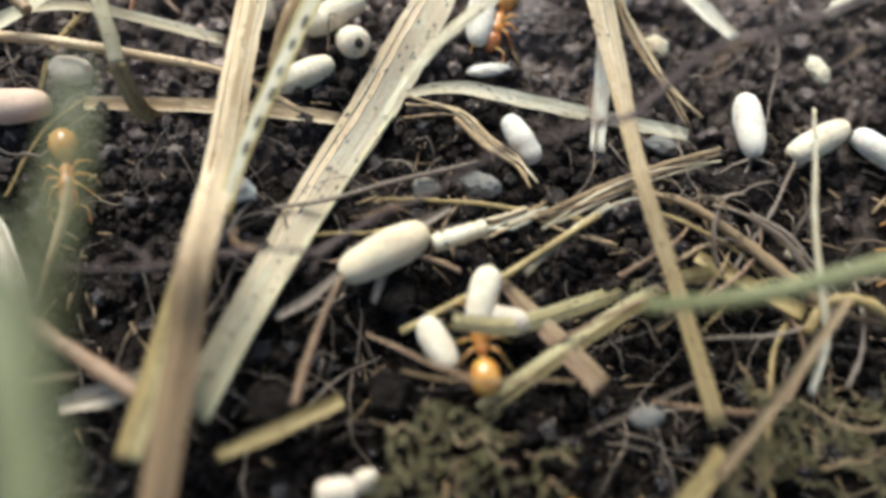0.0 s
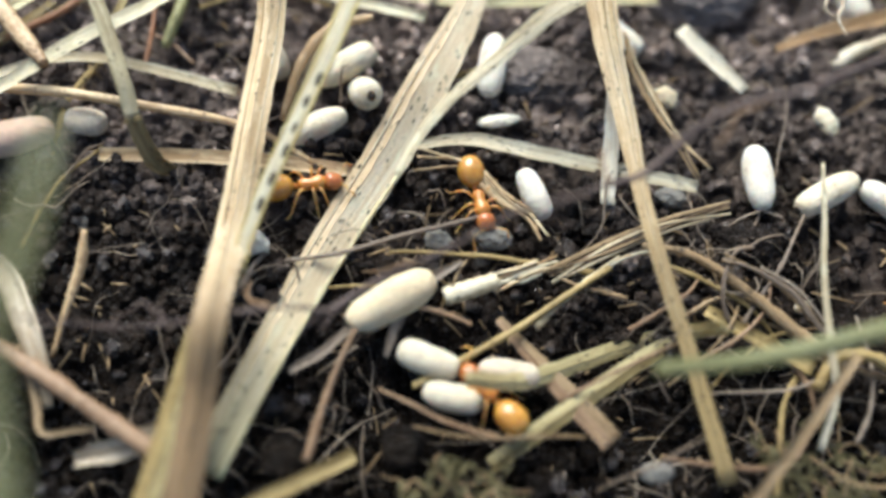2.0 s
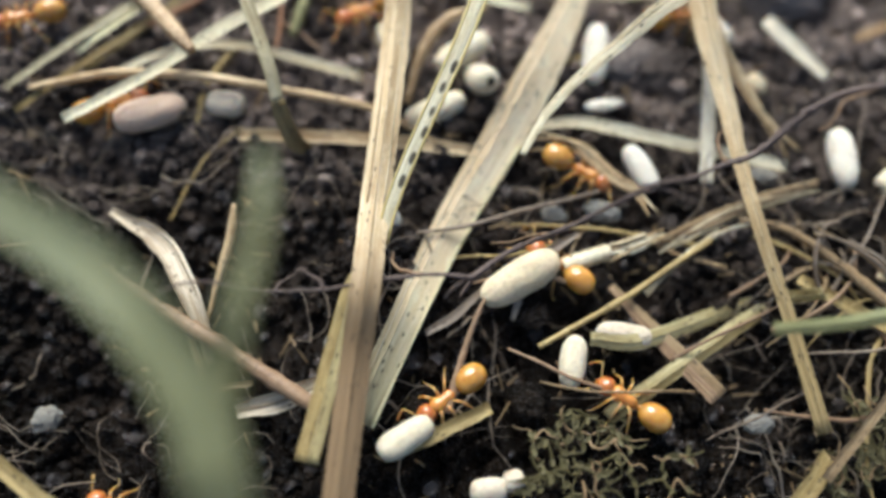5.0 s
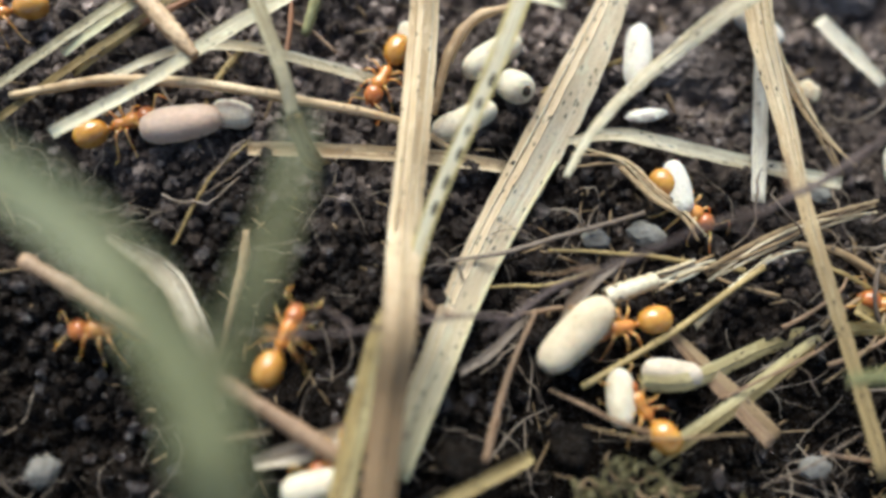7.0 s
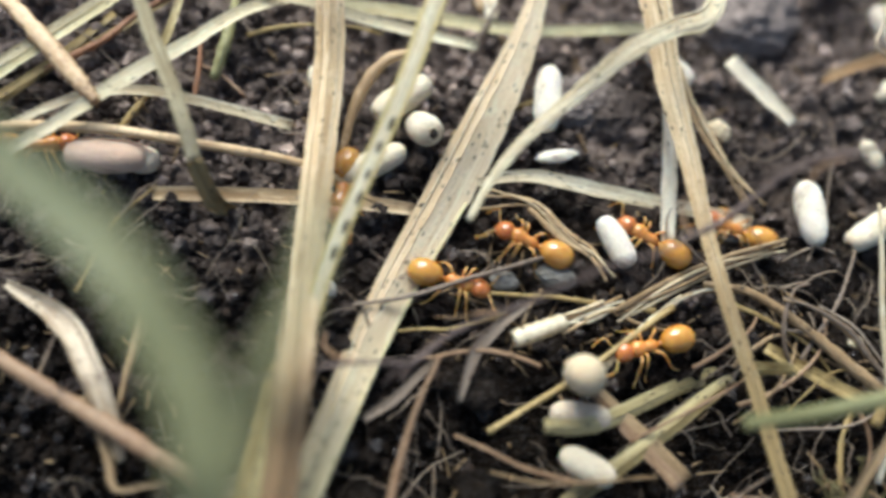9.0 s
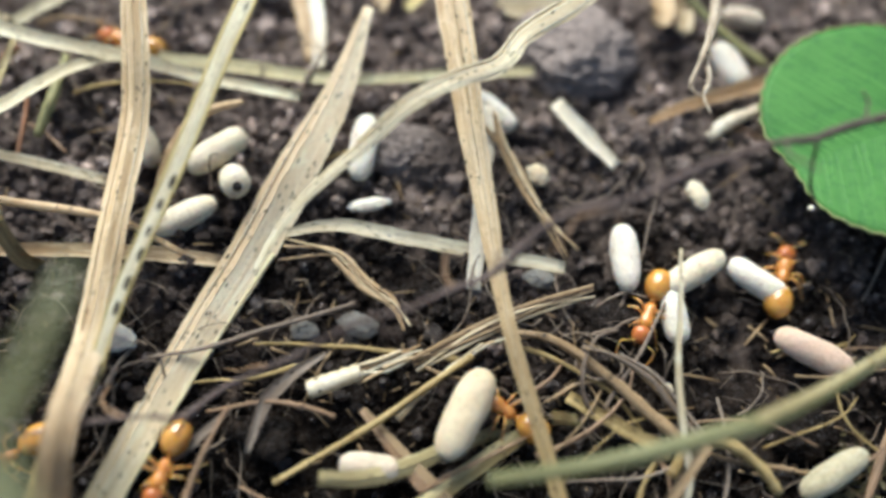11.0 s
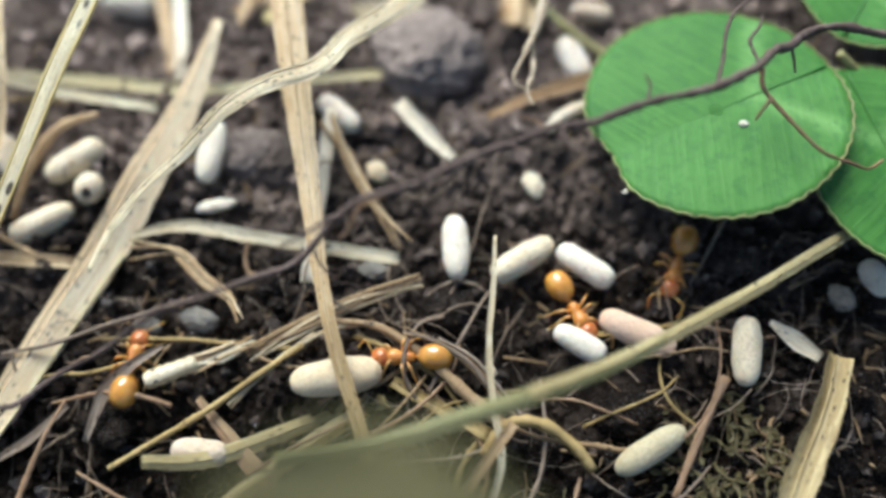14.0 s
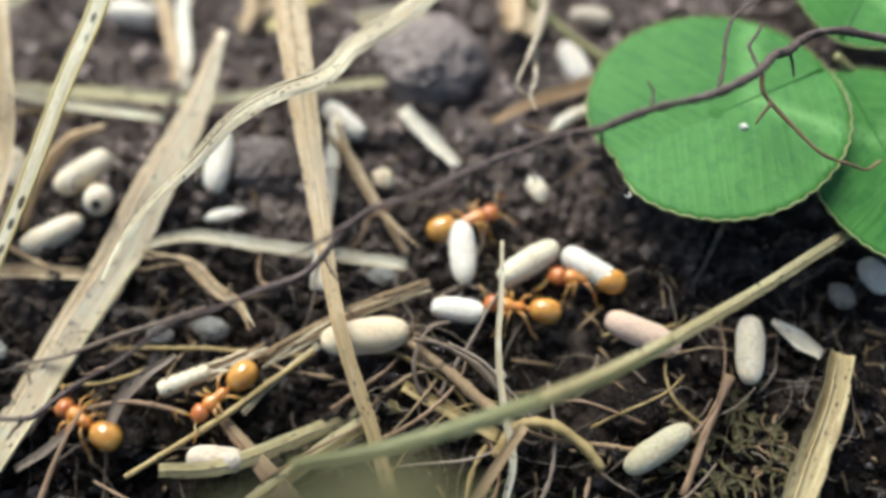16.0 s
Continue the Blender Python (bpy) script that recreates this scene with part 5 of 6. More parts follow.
def leaflet(width, length, parent, m, seed):
    """A round toothed leaflet, its stalk end at the origin, growing along +y."""
    nr, na = 16, 96
    verts, uvs, faces = [(0, length * 0.5, 0.0)], [(0, length * 0.5)], []
    for r in range(1, nr + 1):
        u = r / nr
        for a in range(na):
            g = 2 * math.pi * a / na
            tooth = 1 + (0.016 * (a % 2) if r == nr else 0)
            x = math.sin(g) * width / 2 * u * tooth * (1 + 0.06 * math.cos(g))
            y = length * 0.5 + math.cos(g) * length / 2 * u * tooth - (0.05 * length * math.exp(-(g if g < math.pi else g - 2 * math.pi) ** 2 * 18) * u)
            z = 0.10 * abs(x) - 0.05 * (x * x + (y - length / 2) ** 2) / width
            verts.append((x, y, z))
            uvs.append((y - abs(x) * 0.5, abs(x)))
    for a in range(na):
        faces.append((0, 1 + a, 1 + (a + 1) % na)[::-1])
    for r in range(nr - 1):
        for a in range(na):
            o, p = 1 + r * na, 1 + (r + 1) * na
            faces.append((o + a, p + a, p + (a + 1) % na, o + (a + 1) % na)[::-1])
    ob = link_mesh("leaflet", verts, faces, CLOVER, uvs)
    border = [(*verts[1 + (nr - 1) * na + a % na], 0.016) for a in range(na + 1)]
    part_of(tube_mesh("leaf_rim", border, RIM, 5, 0.15, 1, seed), ob, "pale finely toothed leaf rim")
    thick = ob.modifiers.new("thickness", "SOLIDIFY")
    thick.thickness, thick.offset = 0.014 * S, -1
    part_of(ob, parent, "round toothed green clover leaflet")
    ob.matrix_basis = m
    rib = tube_mesh("midrib", [(0, 0.02, -0.010, 0.022), (0, length * 0.5, -0.004, 0.014), (0, length * 0.90, -0.016, 0.005)], VEIN, 6, 0.02, 6, seed)
    part_of(rib, ob, "pale leaf midrib")


clover = tagged(new("clover_leaf"), "bright green clover leaf with round toothed leaflets", "clover")


def set_leaflet(p, yaw, tilt, length, width, roll, seed):
    """A leaflet from its hub end to its tip, given by the middle of that line."""
    leaflet(width, length, clover, at(p, yaw - 90) @ pose(0, 0, 0, tilt, roll, 0) @ Matrix.Translation((0, -length / 2 * S, 0)), seed)


set_leaflet((3.332, 0.911, 0.440), -158.1, -4.9, 1.345, 1.365, 4, 1)
set_leaflet((4.223, 0.630, 0.344), -73.7, -9.1, 1.167, 0.990, -4, 2)
set_leaflet((4.438, 1.893, 0.518), 56.3, 0.9, 1.324, 1.086, 4, 3)
HUB = (4.036, 1.249, 0.478)
part_of(tube_mesh("leaf_stalk", [(HUB[0], HUB[1], HUB[2], 0.05), (HUB[0] + 0.15, HUB[1] - 0.05, HUB[2] - 0.12, 0.05), (HUB[0] + 0.35, HUB[1] + 0.1, HUB[2] - 0.36, 0.055), (HUB[0] + 0.5, HUB[1] + 0.3, HUB[2] - 0.62, 0.06)], OLIVE, 8, 0.03, 6), clover, "pale green leaf stalk")


# two grass blades close to the lens, brushed along by it
near_blade = tagged(blade_mesh("grass_blade", [(-0.863, 0.506, 0.000, 0.157), (0.000, 0.000, 0.000, 0.157), (0.253, -0.148, 0.000, 0.171), (0.449, -0.310, 0.000, 0.173), (0.596, -0.481, -0.050, 0.178), (0.689, -0.632, -0.100, 0.182), (0.747, -0.837, -0.200, 0.192), (0.745, -1.211, -0.600, 0.219), (0.724, -1.796, -1.300, 0.275)], GREEN, fold=0.3, seed=61, wob=0.01), "broad grey-green grass blade brushing past the lens", "grass")
near_tip = tagged(blade_mesh("grass_blade", [(0.000, 0.000, 0.000, 0.025), (0.017, -0.207, 0.000, 0.062), (-0.005, -0.375, -0.050, 0.074), (-0.036, -0.520, -0.100, 0.084), (-0.064, -0.660, -0.200, 0.094), (-0.083, -0.837, -0.300, 0.101), (-0.092, -1.028, -0.500, 0.122)], GREEN, fold=0.3, seed=62, wob=0.01), "narrow grey-green grass tip brushing past the lens", "grass")

part_of(tube_mesh("midrib", shifted([(-0.863, 0.506, 0.000, 0.157), (0.000, 0.000, 0.000, 0.157), (0.253, -0.148, 0.000, 0.171), (0.449, -0.310, 0.000, 0.173), (0.596, -0.481, -0.050, 0.178), (0.689, -0.632, -0.100, 0.182), (0.747, -0.837, -0.200, 0.192), (0.745, -1.211, -0.600, 0.219), (0.724, -1.796, -1.300, 0.275)], 0.0, -0.03, 0.08), GREEN, 6, 0.02, 6, 63), near_blade)
part_of(tube_mesh("midrib", shifted([(0.000, 0.000, 0.000, 0.025), (0.017, -0.207, 0.000, 0.062), (-0.005, -0.375, -0.050, 0.074), (-0.036, -0.520, -0.100, 0.084), (-0.064, -0.660, -0.200, 0.094), (-0.083, -0.837, -0.300, 0.101), (-0.092, -1.028, -0.500, 0.122)], 0.0, -0.03, 0.08), GREEN, 6, 0.02, 6, 63), near_tip)
low_tip = tagged(blade_mesh("grass_blade", [(0.000, 0.000, 0.000, 0.078), (-0.014, -0.065, 0.000, 0.486), (-0.035, -0.134, -0.050, 0.694), (-0.054, -0.248, -0.100, 0.766), (-0.113, -0.447, -0.600, 0.928)], SHADEGRASS, fold=0.3, seed=64, wob=0.01), "broad olive grass blade rising towards the lens", "grass")
part_of(tube_mesh("midrib", shifted([(0.000, 0.000, 0.000, 0.078), (-0.014, -0.065, 0.000, 0.486), (-0.035, -0.134, -0.050, 0.694), (-0.054, -0.248, -0.100, 0.766), (-0.113, -0.447, -0.600, 0.928)], 0.0, -0.03, 0.06), OLIVE, 6, 0.02, 6, 65), low_tip)
# movers: ants and the cocoons that they carry
first_ant = build_ant()
ants = [first_ant] + [copy_thing(first_ant, Matrix()) for _ in range(12)]
ANT_ROWS = [
    [(0, -1.477, 0.002, -0.179, -76, -9), (0.5, -1.288, -0.084, -0.173, -64, -7), (1, -1.026, -0.009, -0.115, 0, 0), (1.5, -0.820, 0.206, -0.070, 10, 1), (2, -0.375, 0.194, -0.063, 11, 1), (2.5, -0.309, 0.390, -0.042, 55, 6), (3, -0.275, 0.549, -0.027, 61, 6), (3.5, -0.046, 0.818, 0.008, 41, 5), (4, 0.218, 1.077, 0.042, 40, 5), (4.5, 0.708, 1.187, 0.056, -3, 0), (5, 1.096, 1.250, 0.058, 14, 0), (7, 2.366, 2.632, 0.058, 41, 0), (16, 2.366, 2.632, 0.058, 41, 0)],
    [(0, 0.663, 0.936, 0.024, -106, -7), (0.5, 0.525, 0.835, 0.015, -120, -6), (1, 0.418, 0.391, -0.039, -104, -7), (1.5, 0.454, 0.115, -0.076, -95, -7), (2, 0.493, 0.173, -0.065, -74, -7), (2.5, 0.510, 0.171, -0.068, -66, -7), (3, 0.561, 0.242, -0.067, -54, -6), (3.5, 0.544, 0.193, -0.073, -51, -6), (4, 0.526, 0.226, -0.069, -47, -5), (4.5, 0.517, 0.187, -0.074, -47, -5), (5, 0.444, 0.202, -0.072, -29, -4), (7.5, 0.800, 0.111, -0.084, -58, -6), (8, 0.634, 0.082, -0.074, -132, -5), (8.5, 0.577, 0.067, -0.076, -190, 1), (9, 0.433, 0.133, -0.077, -206, 3), (9.5, 0.539, 0.672, -0.011, -266, 7), (10, 0.086, 1.080, 0.042, -215, 4), (12.5, -1.237, 2.005, 0.058, -194, 0), (16, -1.723, 2.071, 0.058, -182, 0)],
    [(0, 0.566, -0.851, -0.209, 97, 7), (0.5, 0.530, -0.827, -0.205, 100, 7), (1.5, 0.557, -0.833, -0.206, 105, 7), (2, 0.549, -0.824, -0.205, 134, 5), (2.5, 0.432, -0.757, -0.190, 160, 3), (3, 0.265, -0.768, -0.198, 166, 2), (3.5, 0.077, -0.740, -0.194, 203, -3), (4, 0.099, -0.707, -0.190, 221, -5), (4.5, -0.119, -0.753, -0.196, 238, -6), (5, -0.253, -1.063, -0.236, 220, -5), (7.5, -1.042, -1.139, -0.277, 214, -10), (9, -1.265, -1.470, -0.349, 246, -10), (16, -1.265, -1.470, -0.349, 246, -10)],
    [(0, 0.876, -1.730, -0.306, -121, 0), (2.5, 0.781, -1.501, -0.293, -121, -6), (3.5, 0.523, -0.668, -0.185, -58, -6), (3.75, 0.516, -0.655, -0.183, -132, -1), (4, 0.509, -0.642, -0.181, -207, 3), (4.5, 0.317, -0.403, -0.150, -204, 3), (5, 0.299, -0.346, -0.143, -217, 5), (7.5, 0.560, -0.522, -0.166, -161, -2), (8, 0.858, -0.429, -0.154, -164, -2), (8.5, 0.970, -0.398, -0.150, -172, -1), (9, 1.016, -0.383, -0.148, -166, -2), (9.5, 1.213, -0.418, -0.152, -172, -1), (10, 1.273, -0.464, -0.158, -189, 1), (12.5, 1.574, -0.404, -0.151, -225, 5), (13, 1.692, -0.245, -0.130, -185, 1), (13.5, 1.605, -0.234, -0.128, -179, 0), (14, 1.691, -0.277, -0.084, -181, 0), (14.5, 1.681, -0.301, 0.003, -189, 1), (15, 1.237, -0.105, -0.112, -191, 1), (15.5, 0.891, -0.160, -0.119, -154, -3), (16, 0.666, -0.394, -0.149, -139, -5)],
    [(0, 1.124, -2.300, -0.330, -150, 0), (2, 1.000, -2.150, -0.320, -190, 3), (3.2, 0.860, -1.700, -0.300, -245, 6), (4, 0.644, -0.812, -0.204, -263, 7), (5, 0.648, -1.062, -0.236, -213, 4), (7.5, 0.475, -0.887, -0.213, -236, 6), (8.25, 0.505, -1.108, -0.242, -179, 0), (9, 0.535, -1.329, -0.271, -121, -6), (12.5, 0.657, -0.865, -0.210, -143, -4), (13, 0.461, -0.721, -0.196, -146, -4), (13.5, 0.053, -0.421, -0.153, -86, -7), (13.6667, 0.121, -0.369, -0.146, -30, -2), (13.8333, 0.190, -0.318, -0.139, 26, 2), (14, 0.258, -0.266, -0.133, 81, 7), (14.5, 0.639, 0.229, -0.068, 15, 2), (15, 0.650, 0.277, -0.062, -6, -1), (15.5, 1.487, 0.292, -0.060, 25, 3), (16, 1.974, 0.527, -0.030, 18, 2)],
    [(0, -2.090, 0.366, -0.124, 7, 3), (1.5, -2.164, 0.435, -0.102, 15, 5), (2.5, -2.078, 0.335, -0.135, 17, 7), (3, -2.118, 0.496, -0.083, 34, 11), (3.5, -2.084, 0.482, -0.086, 21, 7), (4, -2.086, 0.463, -0.092, 25, 9), (4.5, -2.084, 0.545, -0.066, 25, 8), (5, -2.133, 0.505, -0.079, 20, 7), (7.5, -2.055, 0.456, -0.094, 21, 8), (8, -2.039, 0.471, -0.088, 15, 6), (8.5, -1.800, 0.400, 0.030, -24, 1), (9, -2.001, 0.579, -0.054, 7, 3), (10, -2.002, 0.520, -0.072, 4, 2), (16, -2.002, 0.520, -0.072, 4, 2)],
    [(0, -2.698, 1.001, 0.032, -162, -2), (5, -2.698, 1.001, 0.032, -162, -2), (16, -2.698, 1.001, 0.032, -162, -2)],
    [(0, 0.353, 2.556, 0.058, -126, 0), (3, 0.219, 2.132, 0.058, -149, 0), (3.5, 0.032, 2.155, 0.058, -152, 0), (4.3, -0.084, 1.717, 0.058, -156, 0), (5, -0.779, 1.175, 0.051, -150, -2), (7.5, -0.757, 0.747, -0.001, -83, -7), (8, -0.280, 0.639, -0.015, -32, -4), (8.25, -0.332, 0.485, -0.035, -75, -5), (8.5, -0.384, 0.330, -0.055, -117, -7), (9, -0.508, 0.392, -0.047, -99, -7), (9.5, -0.615, -0.283, -0.135, -89, -7), (10, -0.777, -0.555, -0.176, -118, -8), (12.5, -1.152, -0.863, -0.255, -159, -10), (15, -0.170, -1.147, -0.247, -204, 3), (16, -0.044, -0.513, -0.165, -213, 4)],
    [(0, -1.468, -2.046, -0.396, 47, 6), (6, -1.468, -2.046, -0.396, 47, 6), (7.4, -1.047, -0.234, -0.159, 73, 9), (8, -0.854, -0.232, -0.140, 44, 8), (8.5, -0.559, -0.017, -0.100, 43, 5), (9, 0.040, -0.076, -0.108, -15, -2), (9.5, 0.069, -0.017, -0.100, -12, -2), (9.75, 0.008, -0.170, -0.120, -60, -4), (10, -0.054, -0.323, -0.140, -109, -7), (12.5, -0.576, -1.001, -0.228, -103, -7), (16, -0.576, -1.001, -0.228, -103, -7)],
    [(0, -1.810, -1.638, -0.441, 152, -5), (6, -1.810, -1.638, -0.441, 152, -5), (7.4, -2.262, -0.267, -0.292, 194, -2), (8, -2.656, -0.302, -0.297, 199, -2), (9, -2.792, -0.258, -0.292, 200, -3), (16, -2.792, -0.258, -0.292, 200, -3)],
    [(0, 2.806, -0.316, -0.139, 158, 3), (6, 2.806, -0.316, -0.139, 158, 3), (7.5, 1.322, -0.415, -0.149, 151, 4), (8, 1.225, -0.158, -0.115, 117, 7), (8.5, 1.049, 0.130, -0.069, 140, 5), (9, 1.053, 0.165, -0.063, 147, 4), (9.5, 1.385, 0.230, -0.068, 182, 0), (10, 1.607, 0.176, -0.075, 238, -6), (12.5, 2.547, 0.003, -0.098, 256, -7), (13, 2.549, -0.013, -0.100, 274, -7), (13.5, 2.474, -0.027, -0.102, 278, -7), (14, 2.553, -0.007, -0.099, 299, -7), (14.5, 2.566, 0.009, -0.097, 330, -4), (14.75, 2.492, -0.064, -0.106, 286, -5), (15, 2.417, -0.136, -0.116, 242, -7), (15.5, 2.377, -0.027, -0.102, 180, 0), (16, 2.230, 0.018, -0.096, 169, 1)],
    [(0, 3.552, 0.739, -0.002, -116, -7), (13, 3.552, 0.739, -0.002, -116, -7), (14, 3.126, 0.232, -0.074, -111, -7), (14.5, 2.931, 0.100, -0.085, -135, -5), (15, 2.912, 0.038, -0.093, -131, -6), (15.5, 2.846, 0.038, -0.093, -143, -4), (16, 2.589, 0.166, -0.076, -189, 1)],
    [(0, 2.734, -0.638, -0.181, 158, 3), (6, 2.734, -0.638, -0.181, 158, 3), (7.4, 1.176, -0.053, -0.105, 154, 3), (7.5, 0.924, -0.146, -0.098, 163, 2), (8, 2.023, 0.035, -0.063, 177, 0), (8.5, 1.807, 0.094, -0.064, 182, 0), (9, 1.519, 0.239, -0.067, 157, 3), (9.5, 1.298, -0.022, -0.101, 135, 5), (10, 1.623, -0.150, -0.118, 110, 7), (11.25, 3.174, 0.437, -0.041, 61, 4), (12.5, 4.725, 1.024, 0.035, 12, 2), (16, 4.725, 1.024, 0.035, 12, 2)],
]
big_cocoon = cocoon((0, 0, 0), 0, 0, 0.47, 0.205, TANPUPA, "large tan queen cocoon dragged by an ant", -1, 31, "carried cocoons")
left_cocoon = cocoon((0, 0, 0), 0, 0, 0.40, 0.19, PINKPUPA, "large pinkish cocoon dragged by an ant", 0, 32, "carried cocoons")
low_cocoon = cocoon((0, 0, 0), 0, 0, 0.30, 0.15, CREAM, "cream cocoon carried by an ant", 0, 33, "carried cocoons")
side_cocoon = cocoon((0, 0, 0), 0, 0, 0.29, 0.14, IVORY, "white cocoon carried by an ant", 0, 34, "carried cocoons")
lone_cocoon = cocoon((0, 0, 0), 0, 0, 0.28, 0.145, CREAM, "cream cocoon moved by an ant", 0, 35, "carried cocoons")
COCOON_ROWS = [
    (big_cocoon, [(0, 0.108, -0.440, -0.025, 31, 4), (1.5, 0.086, -0.410, -0.021, 31, 4), (3.5, 0.083, -0.424, -0.023, 37, 4), (5, 0.103, -0.459, -0.028, 33, 4), (7.5, 0.215, -0.598, 0.004, 47, 5), (8, 0.342, -0.607, 0.053, 50, 58), (8.5, 0.531, -0.579, 0.057, 49, 112), (9, 0.630, -0.582, 0.076, 49, 114), (9.25, 0.760, -0.582, 0.076, 47, 72), (9.5, 0.890, -0.569, 0.058, 45, 28), (10, 0.971, -0.542, 0.062, 80, 7), (12.5, 1.279, -0.473, -0.029, 23, 3), (13, 1.276, -0.469, -0.029, 16, 2), (13.5, 1.316, -0.351, -0.014, 6, 1), (14, 1.328, -0.373, -0.016, 7, 1), (14.5, 1.465, -0.297, -0.007, 5, 1), (15, 1.429, -0.221, 0.003, -5, -1), (15.5, 1.431, -0.226, 0.003, -1, 0), (16, 1.415, -0.132, 0.015, 5, 1)]),
    (left_cocoon, [(0, -1.791, 0.309, -0.013, 5, 5), (0.5, -1.666, 0.276, 0.002, -3, 0), (1, -1.655, 0.255, 0.016, 1, 0), (1.5, -1.852, 0.443, 0.031, 24, 0), (2.5, -1.879, 0.382, 0.006, 14, 7), (3, -1.954, 0.531, 0.051, 20, 7), (3.5, -1.728, 0.445, 0.026, 9, 0), (4, -1.757, 0.419, 0.028, 9, 0), (4.5, -1.842, 0.517, 0.049, 16, 6), (5, -1.928, 0.443, 0.024, 16, 7), (7.5, -1.723, 0.453, 0.035, 6, 4), (8, -1.682, 0.414, 0.036, -16, 0), (8.5, -1.645, 0.3, 0.022, -36, 0), (9, -1.668, 0.516, 0.056, -1, 2), (10, -1.771, 0.492, 0.045, 3, 3), (16, -1.771, 0.492, 0.045, 3, 3)]),
    (low_cocoon, [(0, 0.572, -0.627, -0.080, -104, -7), (0.5, 0.619, -0.651, -0.080, -53, -6), (1, 0.608, -0.593, -0.080, -116, -7), (1.5, 0.450, -0.597, -0.079, -51, -6), (2, 0.266, -0.681, -0.082, -19, -2), (2.5, 0.144, -0.684, -0.087, 2, 0), (3, -0.047, -0.785, -0.092, 7, 1), (3.5, -0.304, -0.948, -0.121, 24, 3), (4, -0.172, -0.877, -0.112, 16, 2), (4.5, -0.337, -0.995, -0.127, 36, 4), (5, -0.464, -1.278, -0.164, 33, 4), (7.5, -1.149, -1.255, -0.205, 12, 9), (9, -1.320, -1.567, -0.270, 12, 10), (16, -1.320, -1.567, -0.270, 12, 10)]),
    (side_cocoon, [(0, 0.766, 0.211, 0.017, -61, -6), (1.5, 0.775, 0.185, 0.013, -66, -7), (2.5, 0.781, 0.236, -0.017, -68, -7), (3.5, 0.778, 0.177, 0.011, -67, -7), (4.5, 0.770, 0.202, 0.019, -67, -7), (5, 0.785, 0.225, 0.018, -63, -7), (7.5, 0.723, 0.198, 0.030, -86, -7), (8, 0.751, 0.112, 0.028, -89, -7), (8.5, 0.755, 0.182, 0.019, -71, -7), (9, 0.879, 0.148, 0.011, -64, -7), (9.5, 0.986, 0.173, 0.014, -106, -7), (10, 1.451, 0.194, 0.017, -109, -7), (12.5, 2.517, -0.281, -0.045, -37, -4), (13, 2.545, -0.284, -0.045, -53, -6), (13.5, 2.468, -0.261, -0.042, -69, -7), (14, 2.575, -0.199, -0.034, -31, -4), (14.5, 2.769, -0.153, -0.028, -36, -4), (15, 2.536, -0.284, -0.060, -19, -2), (15.5, 2.077, -0.168, -0.030, -19, -2), (16, 1.907, 0.013, -0.006, -10, -1)]),
    (lone_cocoon, [(0, 0.366, -0.851, -0.129, -60, -6), (0.5, 0.317, -0.850, -0.129, 1, 0), (1, 0.292, -0.862, -0.129, -24, -3), (1.5, 0.318, -0.855, -0.129, -25, -3), (2, 0.381, -0.841, -0.131, -12, -2), (2.5, 0.461, -0.843, -0.133, -11, -1), (3, 0.474, -0.836, -0.135, -17, -2), (3.5, 0.456, -0.917, -0.137, -60, -6), (3.75, 0.458, -0.855, -0.129, 2, 0), (4, 0.460, -0.793, -0.121, 64, 7), (4.16667, 0.424, -0.789, -0.121, 6, 2), (4.33333, 0.388, -0.785, -0.120, -52, -2), (4.5, 0.352, -0.781, -0.120, -110, -7), (5, 0.372, -0.871, -0.131, -100, -7), (7.5, 0.388, -0.843, -0.128, -82, -7), (8.5, 0.592, -0.864, -0.130, -33, -4), (10, 0.691, -1.159, -0.169, -25, -3), (16, 0.504, -1.122, -0.164, -16, -2)]),
]
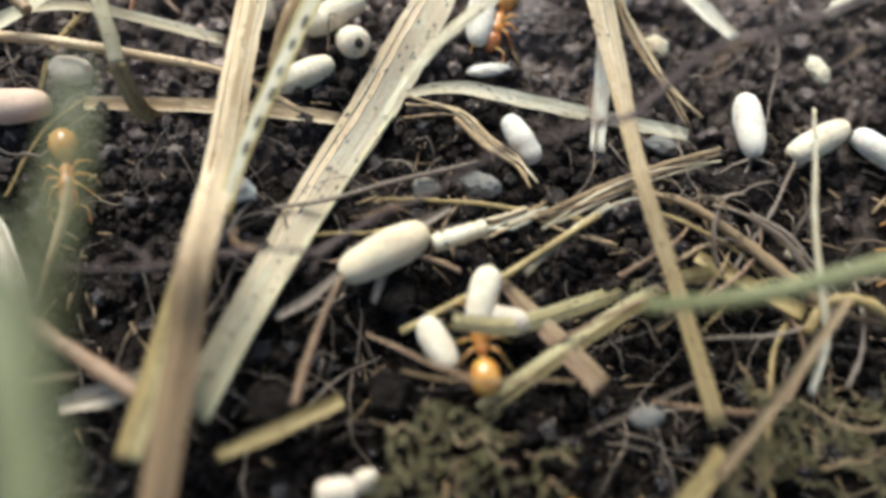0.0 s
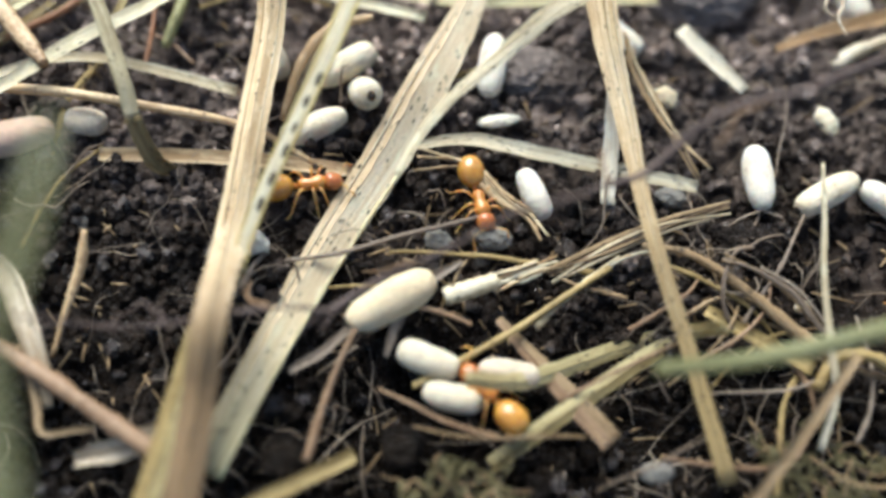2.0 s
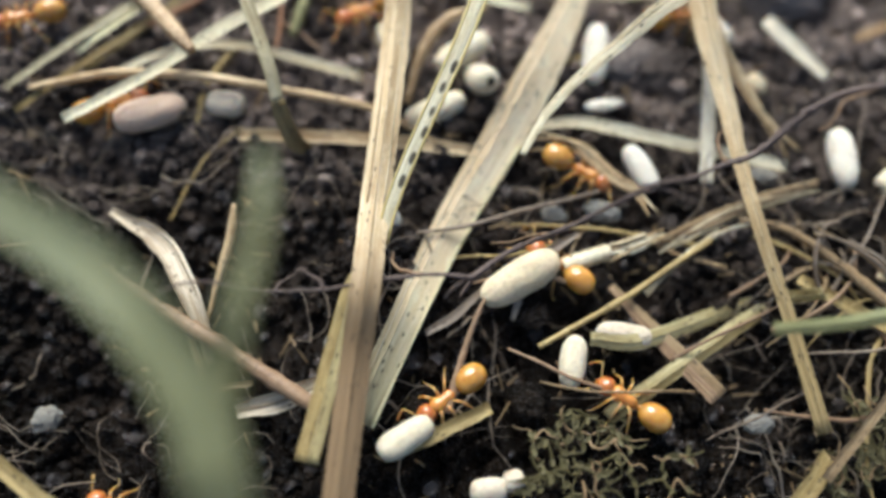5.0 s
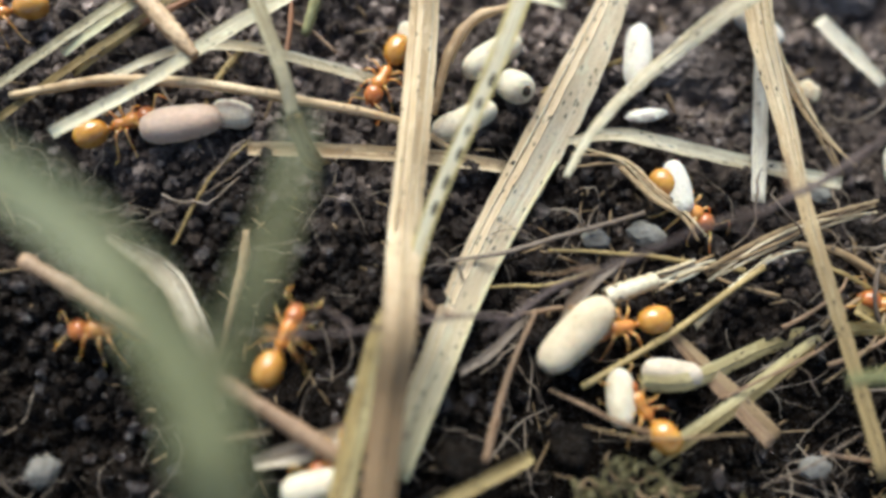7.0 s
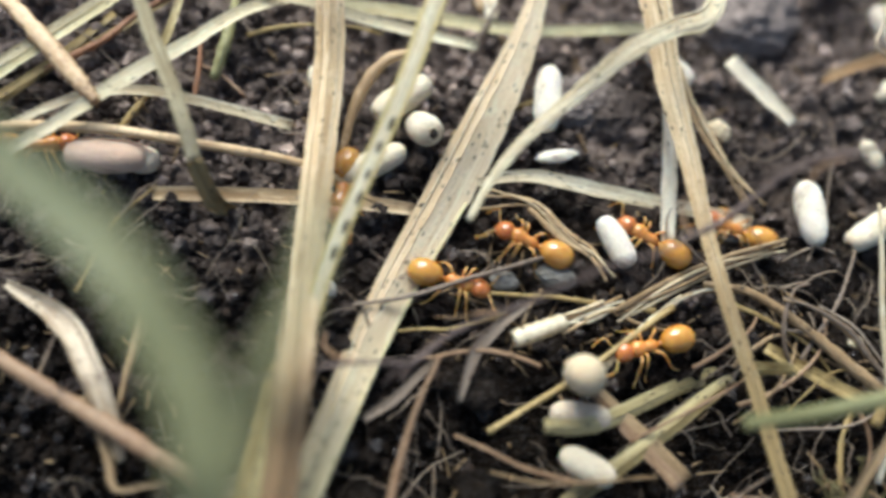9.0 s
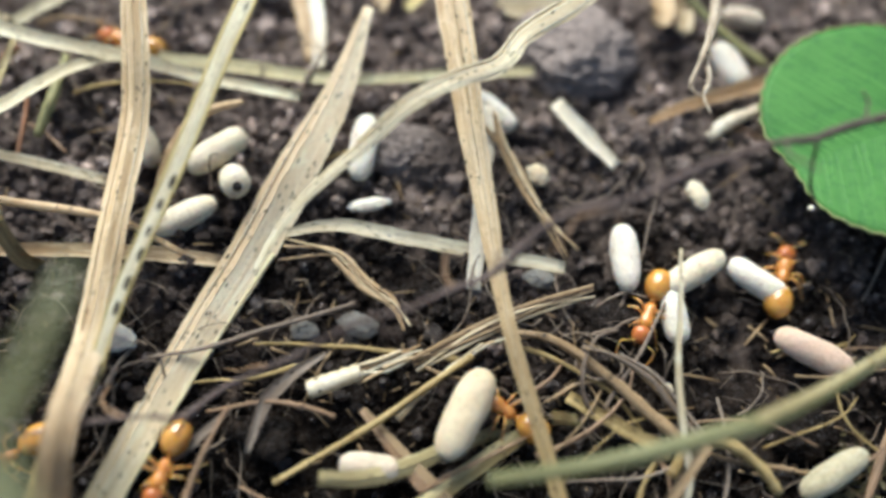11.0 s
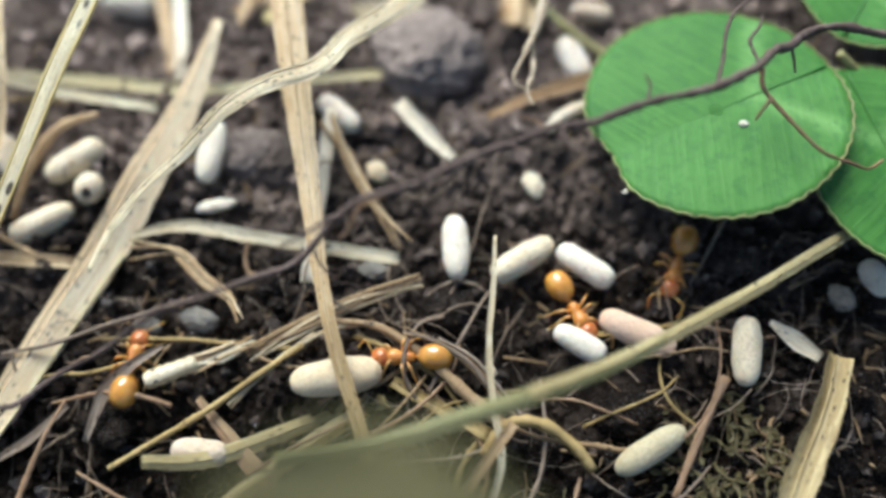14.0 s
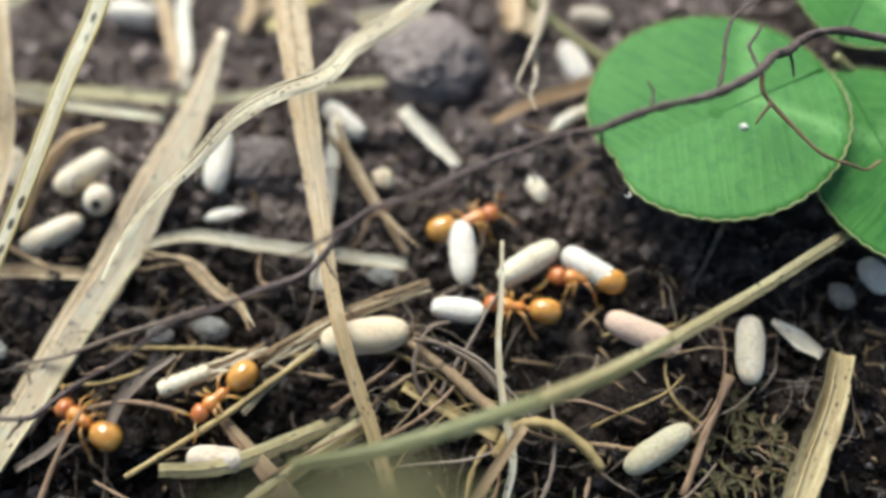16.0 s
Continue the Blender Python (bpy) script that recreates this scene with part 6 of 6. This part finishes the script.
GRASS_ROWS = [(near_blade, [(0, -1.005, -1.184, 1.600, -22.3), (1.5, -1.227, -0.854, 1.600, -22.7), (2.5, -1.199, -1.180, 1.600, -18.6), (3, -1.432, -0.986, 1.600, -5.1), (3.5, -1.547, -0.832, 1.600, 4.4), (4, -1.633, -0.823, 1.600, 9.4), (4.5, -1.702, -0.930, 1.600, 5.0), (5, -1.764, -1.086, 1.600, 0.0), (7.5, -1.920, -0.443, 1.600, -3.5), (8, -1.846, -0.269, 1.600, -7.9), (8.5, -1.604, -0.356, 1.600, -6.5), (9, -1.439, -0.481, 1.600, -7.6), (9.5, -1.099, -0.514, 1.600, -8.3), (10, -0.811, -0.597, 1.600, -10.0), (12.5, -1.168, -0.523, 1.600, 3.9), (16, -1.521, -0.478, 1.600, 3.0)]), (near_tip, [(0, -0.695, -0.823, 1.700, 4.5), (1.5, -0.849, -0.687, 1.700, -1.4), (2.5, -0.855, -0.757, 1.700, -1.7), (3, -0.871, -0.697, 1.700, -4.7), (3.5, -0.893, -0.583, 1.700, -4.2), (4, -0.895, -0.560, 1.700, -4.3), (4.5, -0.874, -0.733, 1.700, -3.7), (5, -0.968, -0.888, 1.700, -0.1), (7.5, -1.029, -0.454, 1.700, -9.3), (8, -0.927, -0.416, 1.700, -9.0), (8.5, -0.661, -0.527, 1.700, -11.0), (9, -0.544, -0.601, 1.700, -11.1), (9.5, -0.305, -0.622, 1.700, -10.7), (10, -0.156, -0.561, 1.700, -13.8), (12.5, -0.241, -0.539, 1.700, -16.3), (16, -0.609, -0.523, 1.700, -16.7)]), (low_tip, [(0, 1.523, -4.001, 2.200, 8.8), (12.4, 1.523, -4.001, 2.200, 8.8), (13, 1.523, -1.501, 2.200, 8.8), (13.5, 1.656, -1.420, 2.200, 3.3), (14, 1.840, -1.345, 2.200, 1.6), (14.5, 1.764, -1.367, 2.200, 1.5), (15, 1.867, -1.426, 2.200, -1.0), (15.5, 1.875, -1.388, 2.200, -0.4), (16, 1.731, -1.382, 2.200, 1.7)])]


def motions():
    for ant, rows in zip(ants, ANT_ROWS):
        walk(ant, [(t, at((x, y, z), yaw, max(-25, min(25, tilt)))) for t, x, y, z, yaw, tilt in rows])
        for k, leg in enumerate(o for o in ant.children if o.name.startswith("leg")):
            phase = math.pi * (k % 2)
            walk(leg, [(t / 2, pose(0, 0, 0, 0, 0, 9 * math.sin(t * 2.2 + phase))) for t in range(33)])
    for thing, rows in COCOON_ROWS:
        walk(thing, [(t, at((x, y, z), yaw, tilt)) for t, x, y, z, yaw, tilt in rows])
    # the narrow blade is nudged by passing ants
    walk(narrow_blade, [(t, at((x, 0, 0))) for t, x in ((0, 0), (7.5, 0), (8, 0.03), (8.5, 0.09), (9, 0), (16, 0))])
    for thing, rows in GRASS_ROWS:
        walk(thing, [(t, at((x, y, z), yaw)) for t, x, y, z, yaw in rows])


motions()
